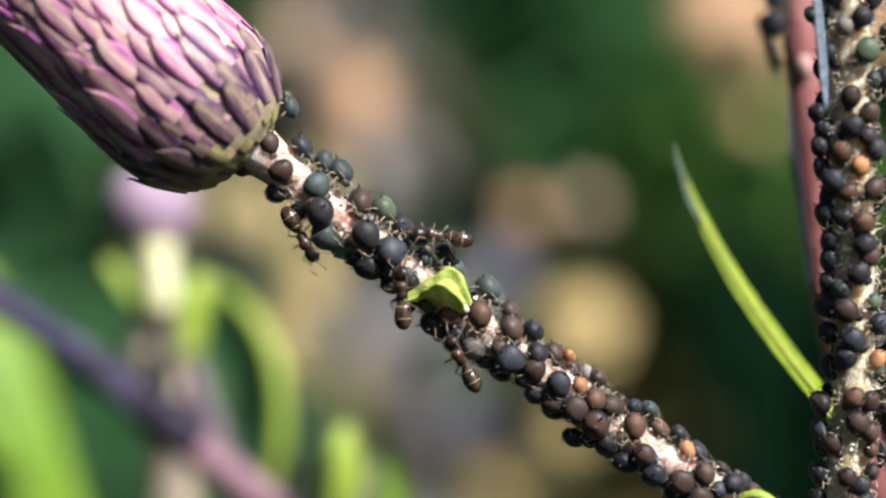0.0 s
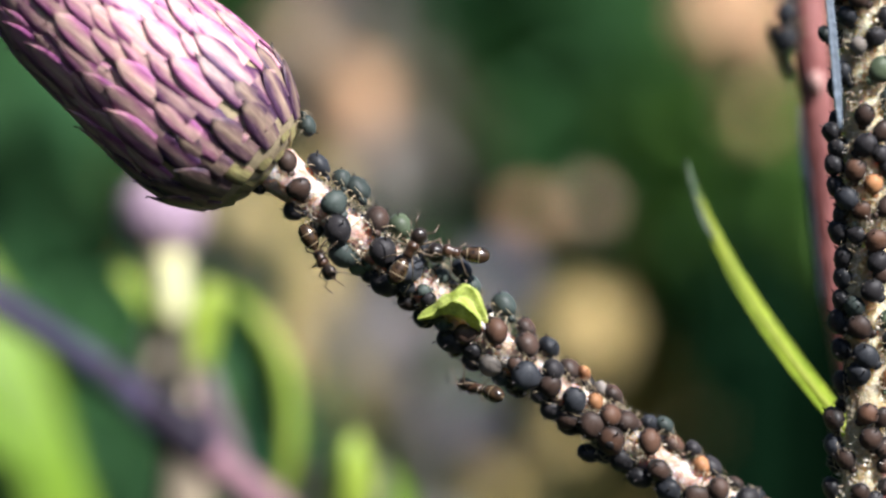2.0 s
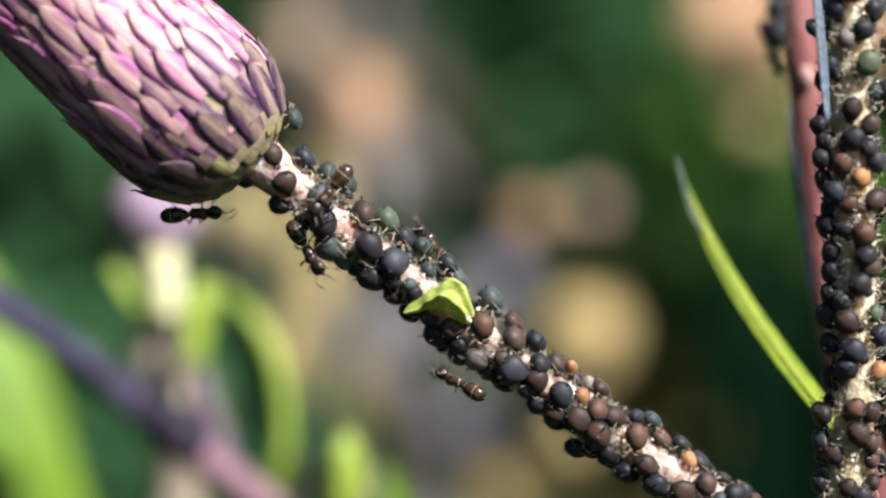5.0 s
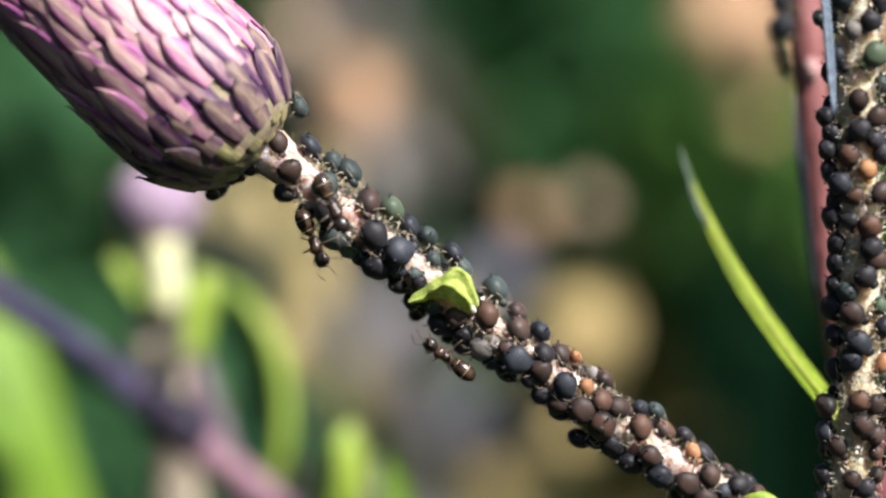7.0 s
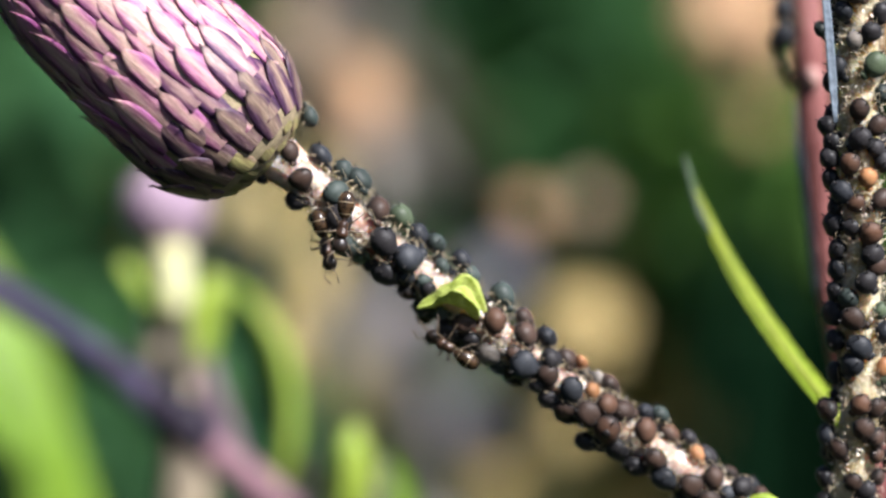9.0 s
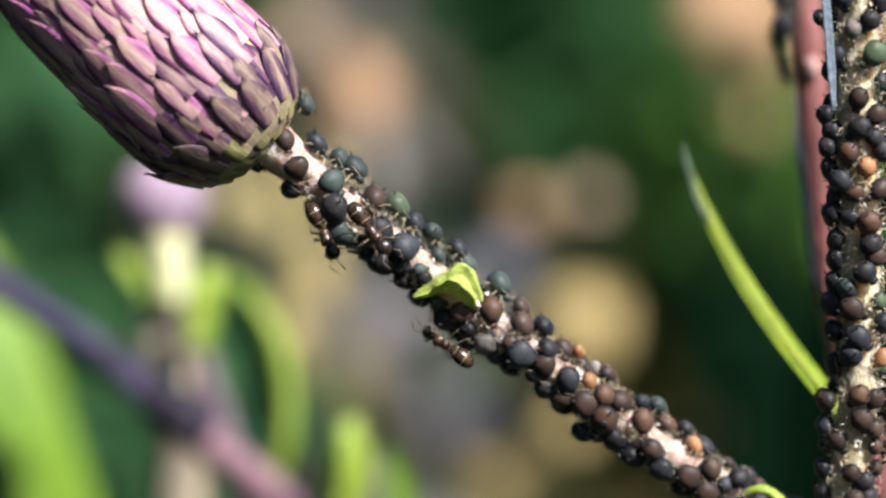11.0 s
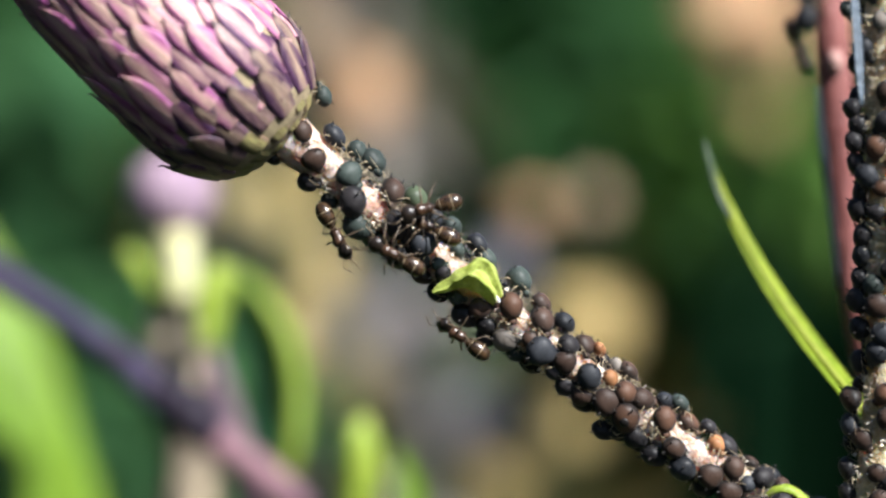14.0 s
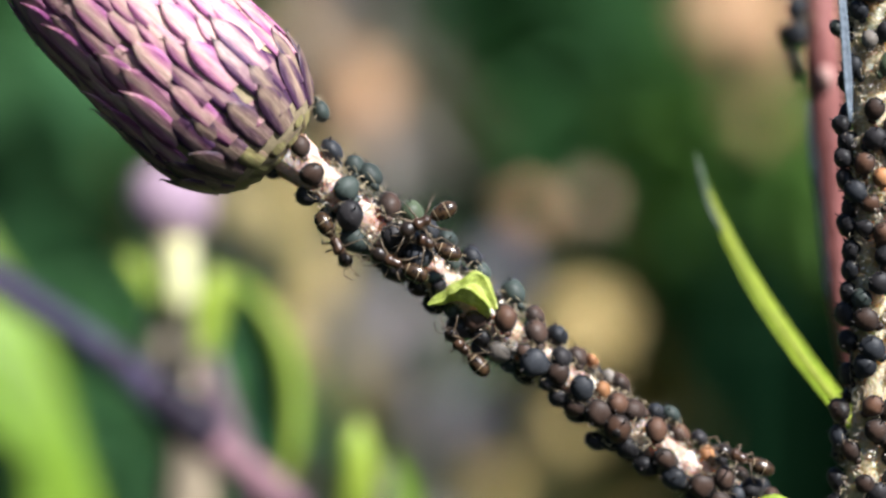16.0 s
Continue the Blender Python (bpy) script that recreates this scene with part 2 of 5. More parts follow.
M = {
    "stem": stuff_mat("pale_downy_stem", (0.58, 0.31, 0.24), (0.91, 0.77, 0.67), 900, 0.75, 0.2, 0.6),
    "stem2": stuff_mat("ribbed_stem", (0.54, 0.39, 0.20), (0.88, 0.77, 0.54), 700, 0.7, 0.25, 0.6),
    "hair": stuff_mat("white_down", (0.74, 0.62, 0.42), (0.92, 0.84, 0.66), 900, 0.7, 0.2),
    "skin": stuff_mat("cast_skin", (0.60, 0.50, 0.38), (0.95, 0.90, 0.80), 600, 0.55, 0.4, spread=0.2),
    "red": stuff_mat("red_stem", (0.13, 0.036, 0.032), (0.31, 0.12, 0.105), 150, 0.5, 0.4, 0.3, (1, 1, 0.45)),
    "dark_node": stuff_mat("dark_node", (0.006, 0.005, 0.010), (0.030, 0.020, 0.036), 300, 0.6, 0.3, 0.3),
    "rosy": stuff_mat("rosy_stem", (0.055, 0.028, 0.05), (0.26, 0.14, 0.16), 110, 0.6, 0.3, 0.3),
    "purple": stuff_mat("purple_stem", (0.014, 0.014, 0.040), (0.090, 0.064, 0.115), 90, 0.55, 0.3, 0.3),
    "bud_core": stuff_mat("bud_core", (0.26, 0.20, 0.13), (0.38, 0.31, 0.18), 500, 0.7, 0.2),
    "bract": bract_mat("bract_pink", (0.52, 0.27, 0.31), (0.33, 0.09, 0.23), (0.15, 0.05, 0.08), (0.57, 0.385, 0.315), 0.16, 0.88),
    # low and base bracts: purple pigment, darkened further for the underside's shade
    "bract_low": bract_mat("bract_dusky_shaded", (0.20, 0.085, 0.14), (0.065, 0.022, 0.075), (0.022, 0.012, 0.026), (0.43, 0.275, 0.25), 0.25, 0.84),
    "bract_base_shaded": bract_mat("bract_base_shaded", (0.15, 0.09, 0.095), (0.06, 0.026, 0.06), (0.03, 0.016, 0.026), (0.29, 0.21, 0.15), 0.22, 0.84),
    "collar": bract_mat("bract_olive", (0.27, 0.24, 0.10), (0.20, 0.14, 0.09), (0.12, 0.06, 0.055), (0.38, 0.34, 0.14), 0.25, 0.90),
    "bract_edge": bract_mat("bract_mauve", (0.44, 0.20, 0.27), (0.26, 0.07, 0.19), (0.09, 0.03, 0.06), (0.52, 0.335, 0.285), 0.18, 0.86),
    "far_bud": stuff_mat("mauve_bud", (0.22, 0.14, 0.23), (0.50, 0.36, 0.41), 700, 0.55, 0.3, 0.4),
    "lime": leaf_mat("lime_leaf", (0.27, 0.40, 0.03), (0.52, 0.62, 0.10), 500, 0.35, 0.42),
    "young": leaf_mat("young_leaf", (0.38, 0.47, 0.07), (0.66, 0.73, 0.22), 900, 0.35, 0.34),
    "blade": leaf_mat("yellow_green_blade", (0.20, 0.30, 0.02), (0.42, 0.50, 0.05), 180, 0.35, 0.6, 0.0, (1, 1, 0.2), spec=0.2),
    "rib": leaf_mat("pale_midrib", (0.36, 0.42, 0.06), (0.50, 0.54, 0.11), 300, 0.3, 0.5, spec=0.2),
    "grey_tip": leaf_mat("grey_green_tip", (0.035, 0.065, 0.03), (0.08, 0.115, 0.065), 300, 0.3),
    "grass": leaf_mat("bright_grass", (0.14, 0.26, 0.02), (0.30, 0.46, 0.04), 60, 0.4, 0.45, 0.12, (1, 1, 0.15)),
    "pale_blade": leaf_mat("pale_blade", (0.14, 0.175, 0.22), (0.26, 0.31, 0.37), 300, 0.3, 0.5),
    "neck": leaf_mat("pale_neck", (0.88, 0.86, 0.42), (0.94, 0.92, 0.60), 400, 0.2),
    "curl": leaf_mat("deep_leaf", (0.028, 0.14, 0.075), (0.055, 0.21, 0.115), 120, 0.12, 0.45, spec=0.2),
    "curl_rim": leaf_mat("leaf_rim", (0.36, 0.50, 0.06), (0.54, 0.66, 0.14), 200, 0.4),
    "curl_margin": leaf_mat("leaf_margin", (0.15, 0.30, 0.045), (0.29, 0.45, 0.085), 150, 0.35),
    "dry": stuff_mat("dry_fluff", (0.70, 0.44, 0.25), (0.88, 0.62, 0.39), 120, 0.85, 0.1, 0.4),
    "straw": stuff_mat("straw", (0.60, 0.46, 0.19), (0.84, 0.68, 0.33), 100, 0.8, 0.15, 0.4),
    "dull_stalk": stuff_mat("dull_stalk", (0.17, 0.13, 0.12), (0.66, 0.55, 0.36), 300, 0.8, 0.15, 0.4),
    "brown_head": stuff_mat("brown_head", (0.64, 0.46, 0.31), (0.86, 0.67, 0.48), 100, 0.8, 0.15, 0.4),
    "mauve_stalk": stuff_mat("mauve_stalk", (0.05, 0.03, 0.055), (0.24, 0.165, 0.19), 260, 0.7, 0.2, 0.3),
    "lilac": stuff_mat("lilac_head", (0.26, 0.24, 0.30), (0.43, 0.40, 0.48), 150, 0.8, 0.15, 0.4),
    # near-black green: the weeds' deep shade is put into this colour
    "shade_tone_leaf": leaf_mat("shade_tone_leaf", (0.0035, 0.019, 0.007), (0.0095, 0.043, 0.016), 25, 0.2, 0.75, spec=0.08),
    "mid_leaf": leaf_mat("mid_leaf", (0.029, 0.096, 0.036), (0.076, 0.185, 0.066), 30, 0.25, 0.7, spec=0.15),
    # darker copy of mid_leaf: weaker light put into the colour
    "dim_tone_leaf": leaf_mat("dim_tone_leaf", (0.016, 0.060, 0.018), (0.040, 0.115, 0.036), 30, 0.2, 0.7, spec=0.12),
    # brighter copy of mid_leaf: sun on the leaves put into the colour
    "lit_tone_leaf": leaf_mat("lit_tone_leaf", (0.07, 0.17, 0.03), (0.17, 0.31, 0.06), 30, 0.3, 0.6, spec=0.2),
    "olive_leaf": leaf_mat("olive_leaf", (0.24, 0.20, 0.075), (0.42, 0.34, 0.14), 30, 0.3, 0.6),
    "grey_leaf": leaf_mat("grey_leaf", (0.22, 0.20, 0.18), (0.40, 0.35, 0.32), 30, 0.2, 0.6),
    "soil": stuff_mat("soil", (0.016, 0.018, 0.008), (0.045, 0.045, 0.02), 9, 0.95, 0.1, 0.6),
    "ant": banded_mat("ant_shell", (0.012, 0.008, 0.005), (0.075, 0.042, 0.020), (0.30, 0.23, 0.14)),
    "ant_head": stuff_mat("ant_head", (0.008, 0.006, 0.005), (0.026, 0.017, 0.012), 1500, 0.3, 0.5, 0.15),
    "scar": stuff_mat("scar", (0.38, 0.18, 0.15), (0.54, 0.33, 0.29), 300, 0.6, 0.3, 0.3),
    "ant_red": stuff_mat("ant_thorax", (0.016, 0.009, 0.006), (0.085, 0.042, 0.022), 1500, 0.28, 0.5, 0.15),
    "ant_leg": stuff_mat("ant_limb", (0.032, 0.021, 0.013), (0.18, 0.13, 0.08), 1500, 0.4, 0.45),
    "limb": stuff_mat("aphid_limb", (0.24, 0.18, 0.10), (0.56, 0.46, 0.30), 2000, 0.5, 0.4),
    "limb_tip": stuff_mat("aphid_tube", (0.012, 0.010, 0.010), (0.03, 0.025, 0.022), 2000, 0.45),
}
for kind in ("ant", "ant_head", "ant_red", "ant_leg"):
    skin = M[kind].node_tree.nodes["Principled BSDF"]
    skin.inputs["Sheen Weight"].default_value = 0.15
    skin.inputs["Sheen Roughness"].default_value = 0.35
    skin.inputs["Sheen Tint"].default_value = (0.95, 0.86, 0.70, 1)
TONES = {
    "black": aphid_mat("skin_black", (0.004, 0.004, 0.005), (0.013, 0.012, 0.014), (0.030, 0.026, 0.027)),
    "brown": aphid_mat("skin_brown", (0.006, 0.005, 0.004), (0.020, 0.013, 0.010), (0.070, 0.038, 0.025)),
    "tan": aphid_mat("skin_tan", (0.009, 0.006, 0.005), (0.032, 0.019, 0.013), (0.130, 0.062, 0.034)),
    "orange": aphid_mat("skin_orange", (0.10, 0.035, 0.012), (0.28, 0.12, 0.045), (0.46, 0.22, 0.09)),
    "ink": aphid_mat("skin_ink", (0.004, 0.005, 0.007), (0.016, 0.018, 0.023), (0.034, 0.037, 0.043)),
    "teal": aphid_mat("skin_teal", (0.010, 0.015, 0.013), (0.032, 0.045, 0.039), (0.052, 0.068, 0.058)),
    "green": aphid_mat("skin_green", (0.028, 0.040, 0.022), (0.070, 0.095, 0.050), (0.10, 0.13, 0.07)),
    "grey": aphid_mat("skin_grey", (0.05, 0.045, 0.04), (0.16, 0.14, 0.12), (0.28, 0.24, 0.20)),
}


for key in ("stem", "stem2"):
    b = M[key].node_tree.nodes["Principled BSDF"]
    b.inputs["Subsurface Weight"].default_value = 0.9
    b.inputs["Subsurface Radius"].default_value = (1.0, 0.75, 0.42)
    b.inputs["Subsurface Scale"].default_value = 0.0016

# ---- mesh helpers (lengths in millimetres unless said otherwise) ----
MM = 0.001
BASE = Vector((0, 0, 0.8))


def at(x, y, z):
    """A place by millimetres from the middle of the subject."""
    return BASE + Vector((x, y, z)) * MM


def data_of(name, bm, material):
    me = bpy.data.meshes.new(name)
    bm.normal_update()
    bm.to_mesh(me)
    bm.free()
    for p in me.polygons:
        p.use_smooth = True
    me.materials.append(material)
    return me


def part(name, bm, material, parent=None, label=""):
    ob = new(name, data_of(name, bm, material))
    ob.parent = parent
    if label:
        ob["label"] = label
    return ob


def raw(name, verts, faces, material, parent=None, smooth=True):
    me = bpy.data.meshes.new(name)
    me.from_pydata([tuple(v) for v in verts], [], faces)
    me.update()
    for p in me.polygons:
        p.use_smooth = smooth
    me.materials.append(material)
    ob = new(name, me)
    ob.parent = parent
    return ob


def spline(points, n):
    """A smooth line of n + 1 points through the given ones."""
    p = [Vector(q) for q in points]
    p = [p[0] * 2 - p[1]] + p + [p[-1] * 2 - p[-2]]
    spans, out = len(p) - 3, []
    for k in range(n + 1):
        f = k / n * spans
        i = min(int(f), spans - 1)
        t = f - i
        a, b, c, d = p[i:i + 4]
        out.append(0.5 * (2 * b + (c - a) * t + (2 * a - 5 * b + 4 * c - d) * t * t + (3 * b - a - 3 * c + d) * t ** 3))
    return out


def tube(bm, line, radii, sides=8, ribs=0.0, caps=True):
    """A tapered round rod along a line, with optional lengthwise ribs."""
    rings, side = [], None
    for i, p in enumerate(line):
        t = (line[min(i + 1, len(line) - 1)] - line[max(i - 1, 0)]).normalized()
        if side is None:
            side = t.orthogonal().normalized()
        side = (side - t * side.dot(t)).normalized()
        up = t.cross(side)
        r = radii[i] if hasattr(radii, "__len__") else radii
        ring = []
        for k in range(sides):
            a = 2 * math.pi * k / sides
            q = r * (1 + (ribs if k % 2 else -ribs))
            ring.append(bm.verts.new(p + (side * math.cos(a) + up * math.sin(a)) * q))
        rings.append(ring)
    for r0, r1 in zip(rings, rings[1:]):
        for k in range(sides):
            bm.faces.new((r0[k], r0[(k + 1) % sides], r1[(k + 1) % sides], r1[k]))
    if caps:
        bm.faces.new(rings[0][::-1])
        bm.faces.new(rings[-1])
    return bm


def rod(points, radii, sides=8, n=None, ribs=0.0):
    line = spline(points, n or max(2, 4 * (len(points) - 1)))
    if hasattr(radii, "__len__"):
        m = len(line) - 1
        radii = [np.interp(i / m, np.linspace(0, 1, len(radii)), radii) for i in range(m + 1)]
    return tube(bmesh.new(), line, radii, sides, ribs)


def turned(profile, sides=24, wob=0.0, seed=0):
    """A body of revolution about x: profile gives (x, radius across, radius up, lift)."""
    bm, rings = bmesh.new(), []
    for x, ry, rz, lift in profile:
        rings.append([bm.verts.new((x, ry * math.cos(a), lift + rz * math.sin(a))) for a in [2 * math.pi * k / sides for k in range(sides)]])
    for r0, r1 in zip(rings, rings[1:]):
        for k in range(sides):
            bm.faces.new((r0[k], r0[(k + 1) % sides], r1[(k + 1) % sides], r1[k]))
    bm.faces.new(rings[0][::-1])
    bm.faces.new(rings[-1])
    if wob:
        for v in bm.verts:
            v.co += noise.noise_vector(v.co * 2.3 / abs(profile[-1][0] - profile[0][0]) * 4 + Vector((seed, 0, 0))) * wob
    bmesh.ops.recalc_face_normals(bm, faces=bm.faces)
    return bm


def egg(a, b, c, x0=0.0, z0=0.0, blunt=0.0, rings=10, sides=16):
    """An egg along x with half axes a, b, c; blunt swells its back end."""
    prof = []
    for i in range(rings + 1):
        th = math.pi * (0.03 + 0.94 * i / rings)
        s = math.sin(th) * (1 + blunt * math.cos(th))
        prof.append((x0 - a * math.cos(th), b * s, c * s, z0))
    return turned(prof, sides)


def blade_mesh(line, widths, up, fold=0.2, across=6, thick=0.0):
    """A leaf blade along a line: widths across it, folded along its midrib; with thickness."""
    bm, m = bmesh.new(), len(line) - 1
    rows = []
    for i, p in enumerate(line):
        t = (line[min(i + 1, m)] - line[max(i - 1, 0)]).normalized()
        side = t.cross(up).normalized()
        nrm = side.cross(t)
        w = float(np.interp(i / m, np.linspace(0, 1, len(widths)), widths)) / 2
        rows.append([(p + side * w * u + nrm * (abs(u) ** 1.3 * fold * w), nrm, w) for u in np.linspace(-1, 1, across + 1)])
    top = [[bm.verts.new(q) for q, _, _ in r] for r in rows]
    bot = [[bm.verts.new(q - nr * max(thick * (1 - 0.7 * abs(2 * k / across - 1)), 1e-6)) for k, (q, nr, w) in enumerate(r)] for r in rows]
    for i in range(m):
        for k in range(across):
            bm.faces.new((top[i][k], top[i][k + 1], top[i + 1][k + 1], top[i + 1][k]))
            bm.faces.new((bot[i][k + 1], bot[i][k], bot[i + 1][k], bot[i + 1][k + 1]))
        for k, flip in ((0, 1), (across, 0)):
            q = (top[i][k], top[i + 1][k], bot[i + 1][k], bot[i][k])
            bm.faces.new(q if not flip else q[::-1])
    for i in (0, m):
        bm.faces.new(top[i] + bot[i][::-1])
    bmesh.ops.recalc_face_normals(bm, faces=bm.faces)
    return bm


def thing(name, label, category, group="", at_place=(0, 0, 0)):
    ob = new(name)
    ob.empty_display_size = 0.002
    ob.location = at_place
    return tagged(ob, label, category, group)


class Axis:
    """A stem's middle line; gives places on its skin by the way along it and the angle round it (0 faces the open side, -y)."""

    def __init__(self, points, n, radius):
        self.line = spline([at(*p) for p in points], n)
        self.far = np.cumsum([0] + [(b - a).length for a, b in zip(self.line, self.line[1:])])
        self.radius = radius * MM

    def skin(self, s, angle, lift=0.0):
        s = min(max(s * MM, 0), self.far[-1] * 0.9999)
        i = int(np.searchsorted(self.far, s, side="right")) - 1
        i = min(i, len(self.line) - 2)
        f = (s - self.far[i]) / (self.far[i + 1] - self.far[i])
        p = self.line[i].lerp(self.line[i + 1], f)
        t = (self.line[i + 1] - self.line[i]).normalized()
        front = Vector((0, -1, 0))
        front = (front - t * front.dot(t)).normalized()
        n = front * math.cos(radians(angle)) + t.cross(front) * math.sin(radians(angle))
        return p + n * (self.radius + lift * MM), t, n


def standing(p, ahead, n):
    """A pose at p with x ahead and z along n."""
    y = n.cross(ahead).normalized()
    x = y.cross(n).normalized()
    return Matrix(((x.x, y.x, n.x, p.x), (x.y, y.y, n.y, p.y), (x.z, y.z, n.z, p.z), (0, 0, 0, 1)))


# ---- ground ----
bm = bmesh.new()
bmesh.ops.create_grid(bm, x_segments=60, y_segments=60, size=1.0)
for v in bm.verts:
    v.co.x, v.co.y = (math.copysign(abs(c) ** 4 * 2000 + abs(c) * 2, c) for c in v.co.xy)
    v.co.z = noise.noise(v.co * 1.3) * 0.03 - 0.015
tagged(part("ground", bm, M["soil"]), "dark bare soil under the weeds", "ground", kind="structure")

# ---- the thistle: upright stem, leaning branch, bud ----
BRANCH = Axis(((-15.02, 1.20, 8.10), (-11.51, 1.40, 5.25), (-8.35, 1.70, 2.63), (-4.72, 2.00, -0.23), (-1.09, 2.30, -3.14), (2.55, 2.60, -6.01), (6.20, 2.80, -8.71), (9.87, 3.10, -11.47), (13.53, 3.30, -14.04), (17.22, 3.60, -16.58), (20.90, 3.80, -18.88), (24.59, 4.00, -21.29), (30.13, 4.20, -24.98), (32.71, 4.00, -27.02)), 90, 1.3)
STEM = Axis(((31.56, -4.00, 30.46), (31.99, -2.20, 19.62), (32.20, -1.40, 10.76), (32.48, -0.80, 4.08), (32.76, 0.10, -2.66), (32.88, 0.80, -9.44), (32.66, 1.70, -16.29), (32.47, 2.20, -20.05), (32.58, 3.20, -26.92)), 70, 1.5)
thistle = thing("thistle", "flowering thistle with pale downy stems, crowded with aphids", "thistle", at_place=at(33.1, 6.5, -27))
thistle.location.z = 0.0


def under(ob, owner=None):
    """Hang a part, built in the world's space, under its thing."""
    owner = owner or thistle
    ob.parent = owner
    ob.matrix_parent_inverse = Matrix.Translation(-Vector(owner.location))
    return ob


part_stem = under(part("upright_stem", tube(bmesh.new(), STEM.line, [0.0015] * len(STEM.line), 20, 0.05), M["stem2"]), thistle)
low = spline([at(33.1, 6.5, -27), at(33.6, 9, -60), at(36, 14, -200), at(34, 10, -500), at(33, 6.5, -802)], 40)
under(part("lower_stem", tube(bmesh.new(), low, [0.0019 + 0.002 * i / 40 for i in range(41)], 16, 0.05), M["stem2"]), thistle)
n = len(BRANCH.line)
flare = [0.0013 + 0.0007 * max(0, 1 - i / 9) ** 1.3 for i in range(n)]
branch = under(part("branch", tube(bmesh.new(), BRANCH.line, flare, 22, 0.045), M["stem"]), thistle)

# bud: a dark core, clad in rows of overlapping bracts
BUD_AT = at(-15.3, 1.6, 7.6)
bud_way = Vector((-0.752, -0.10, 0.660)).normalized()
bud_pose = standing(BUD_AT, bud_way, Vector((0, -1, 0)) - bud_way * bud_way.dot(Vector((0, -1, 0))))
BUD = ((-0.2, 1.6), (0.4, 3.7), (1.2, 5.1), (2.6, 6.3), (5.0, 7.2), (7.6, 7.4), (10.2, 7.15), (17.4, 6.6), (21.0, 6.2), (25.0, 5.0), (28.0, 3.2), (30.0, 1.2))


def bud_radius(s):
    return 1.05 * float(np.interp(s, [q[0] for q in BUD], [q[1] for q in BUD]))


core = turned([(s * MM, (bud_radius(s) - 0.35) * MM, (bud_radius(s) - 0.35) * MM, 0) for s in np.linspace(-0.2, 30, 40)], 36)
bud = part("bud", core, M["bud_core"], None, "plump purple-pink bud clad in overlapping bracts")
bud.parent = thistle
bud.matrix_parent_inverse = Matrix.Translation(-Vector(thistle.location))
bud.matrix_basis = bud_pose


def bract_mesh(length, width, name, material, keel=0.10, bend=0.0, spine=0.0):
    """A keeled, pointed scale: base at the origin, tip along y, outside up z; its tip bends down by that much and ends in a spine that turns out."""
    bm = bmesh.new()
    rows = ((0.0, 0.80, 0.0), (0.2, 0.95, 0.05), (0.42, 1.0, 0.10), (0.62, 0.98, 0.14), (0.77, 0.80, 0.16), (0.89, 0.50, 0.17), (0.96, 0.24, 0.18), (1.01, 0.08, 0.20), (1.07, 0.02, 0.30 + spine))
    top = []
    for f, w, h in rows:
        top.append([bm.verts.new(((u * w * width / 2) * MM, f * length * MM, (h * 0.3 + keel * (1 - abs(u) ** 1.2) * w - 0.06 * u * u * w - bend * f * f) * MM)) for u in (-1, -0.6, -0.25, 0, 0.25, 0.6, 1)])
    low = [[bm.verts.new(v.co - Vector((0, 0, 0.12 * MM))) for v in (r[0], r[3], r[6])] for r in top]
    for r0, r1 in zip(top, top[1:]):
        for k in range(6):
            bm.faces.new((r0[k], r0[k + 1], r1[k + 1], r1[k]))
    for i in range(len(top) - 1):
        bm.faces.new((top[i][0], top[i + 1][0], low[i + 1][0], low[i][0]))
        bm.faces.new((top[i + 1][6], top[i][6], low[i][2], low[i + 1][2]))
    bm.faces.new(top[-1] + [low[-1][2], low[-1][0]])
    bmesh.ops.recalc_face_normals(bm, faces=bm.faces)
    return data_of(name, bm, material)


BENDS = (-0.2, 0.2, 0.6, 1.0, 1.4, 1.9, 2.5)
BRACTS = {(k, b): [bract_mesh(5.2 * g, 2.2 * g, "bract", M[m], 0.07, b, 0.7) for g in (0.86, 1.0, 1.12)] for k, m in (("low", "bract_low"), ("mid", "bract"), ("mauve", "bract_edge")) for b in BENDS}
SMALL = [bract_mesh(2.2, 2.2, "bract", M["collar"], 0.10), bract_mesh(2.6, 1.9, "bract", M["collar"], 0.10, 0.2, 0.3), bract_mesh(4.6, 2.4, "bract", M["bract_base_shaded"], 0.14, 0.45, 0.6)]
rnd = random.Random(11)
s, turn = -0.05, 0.0
hidden_v, hidden_f = [], []
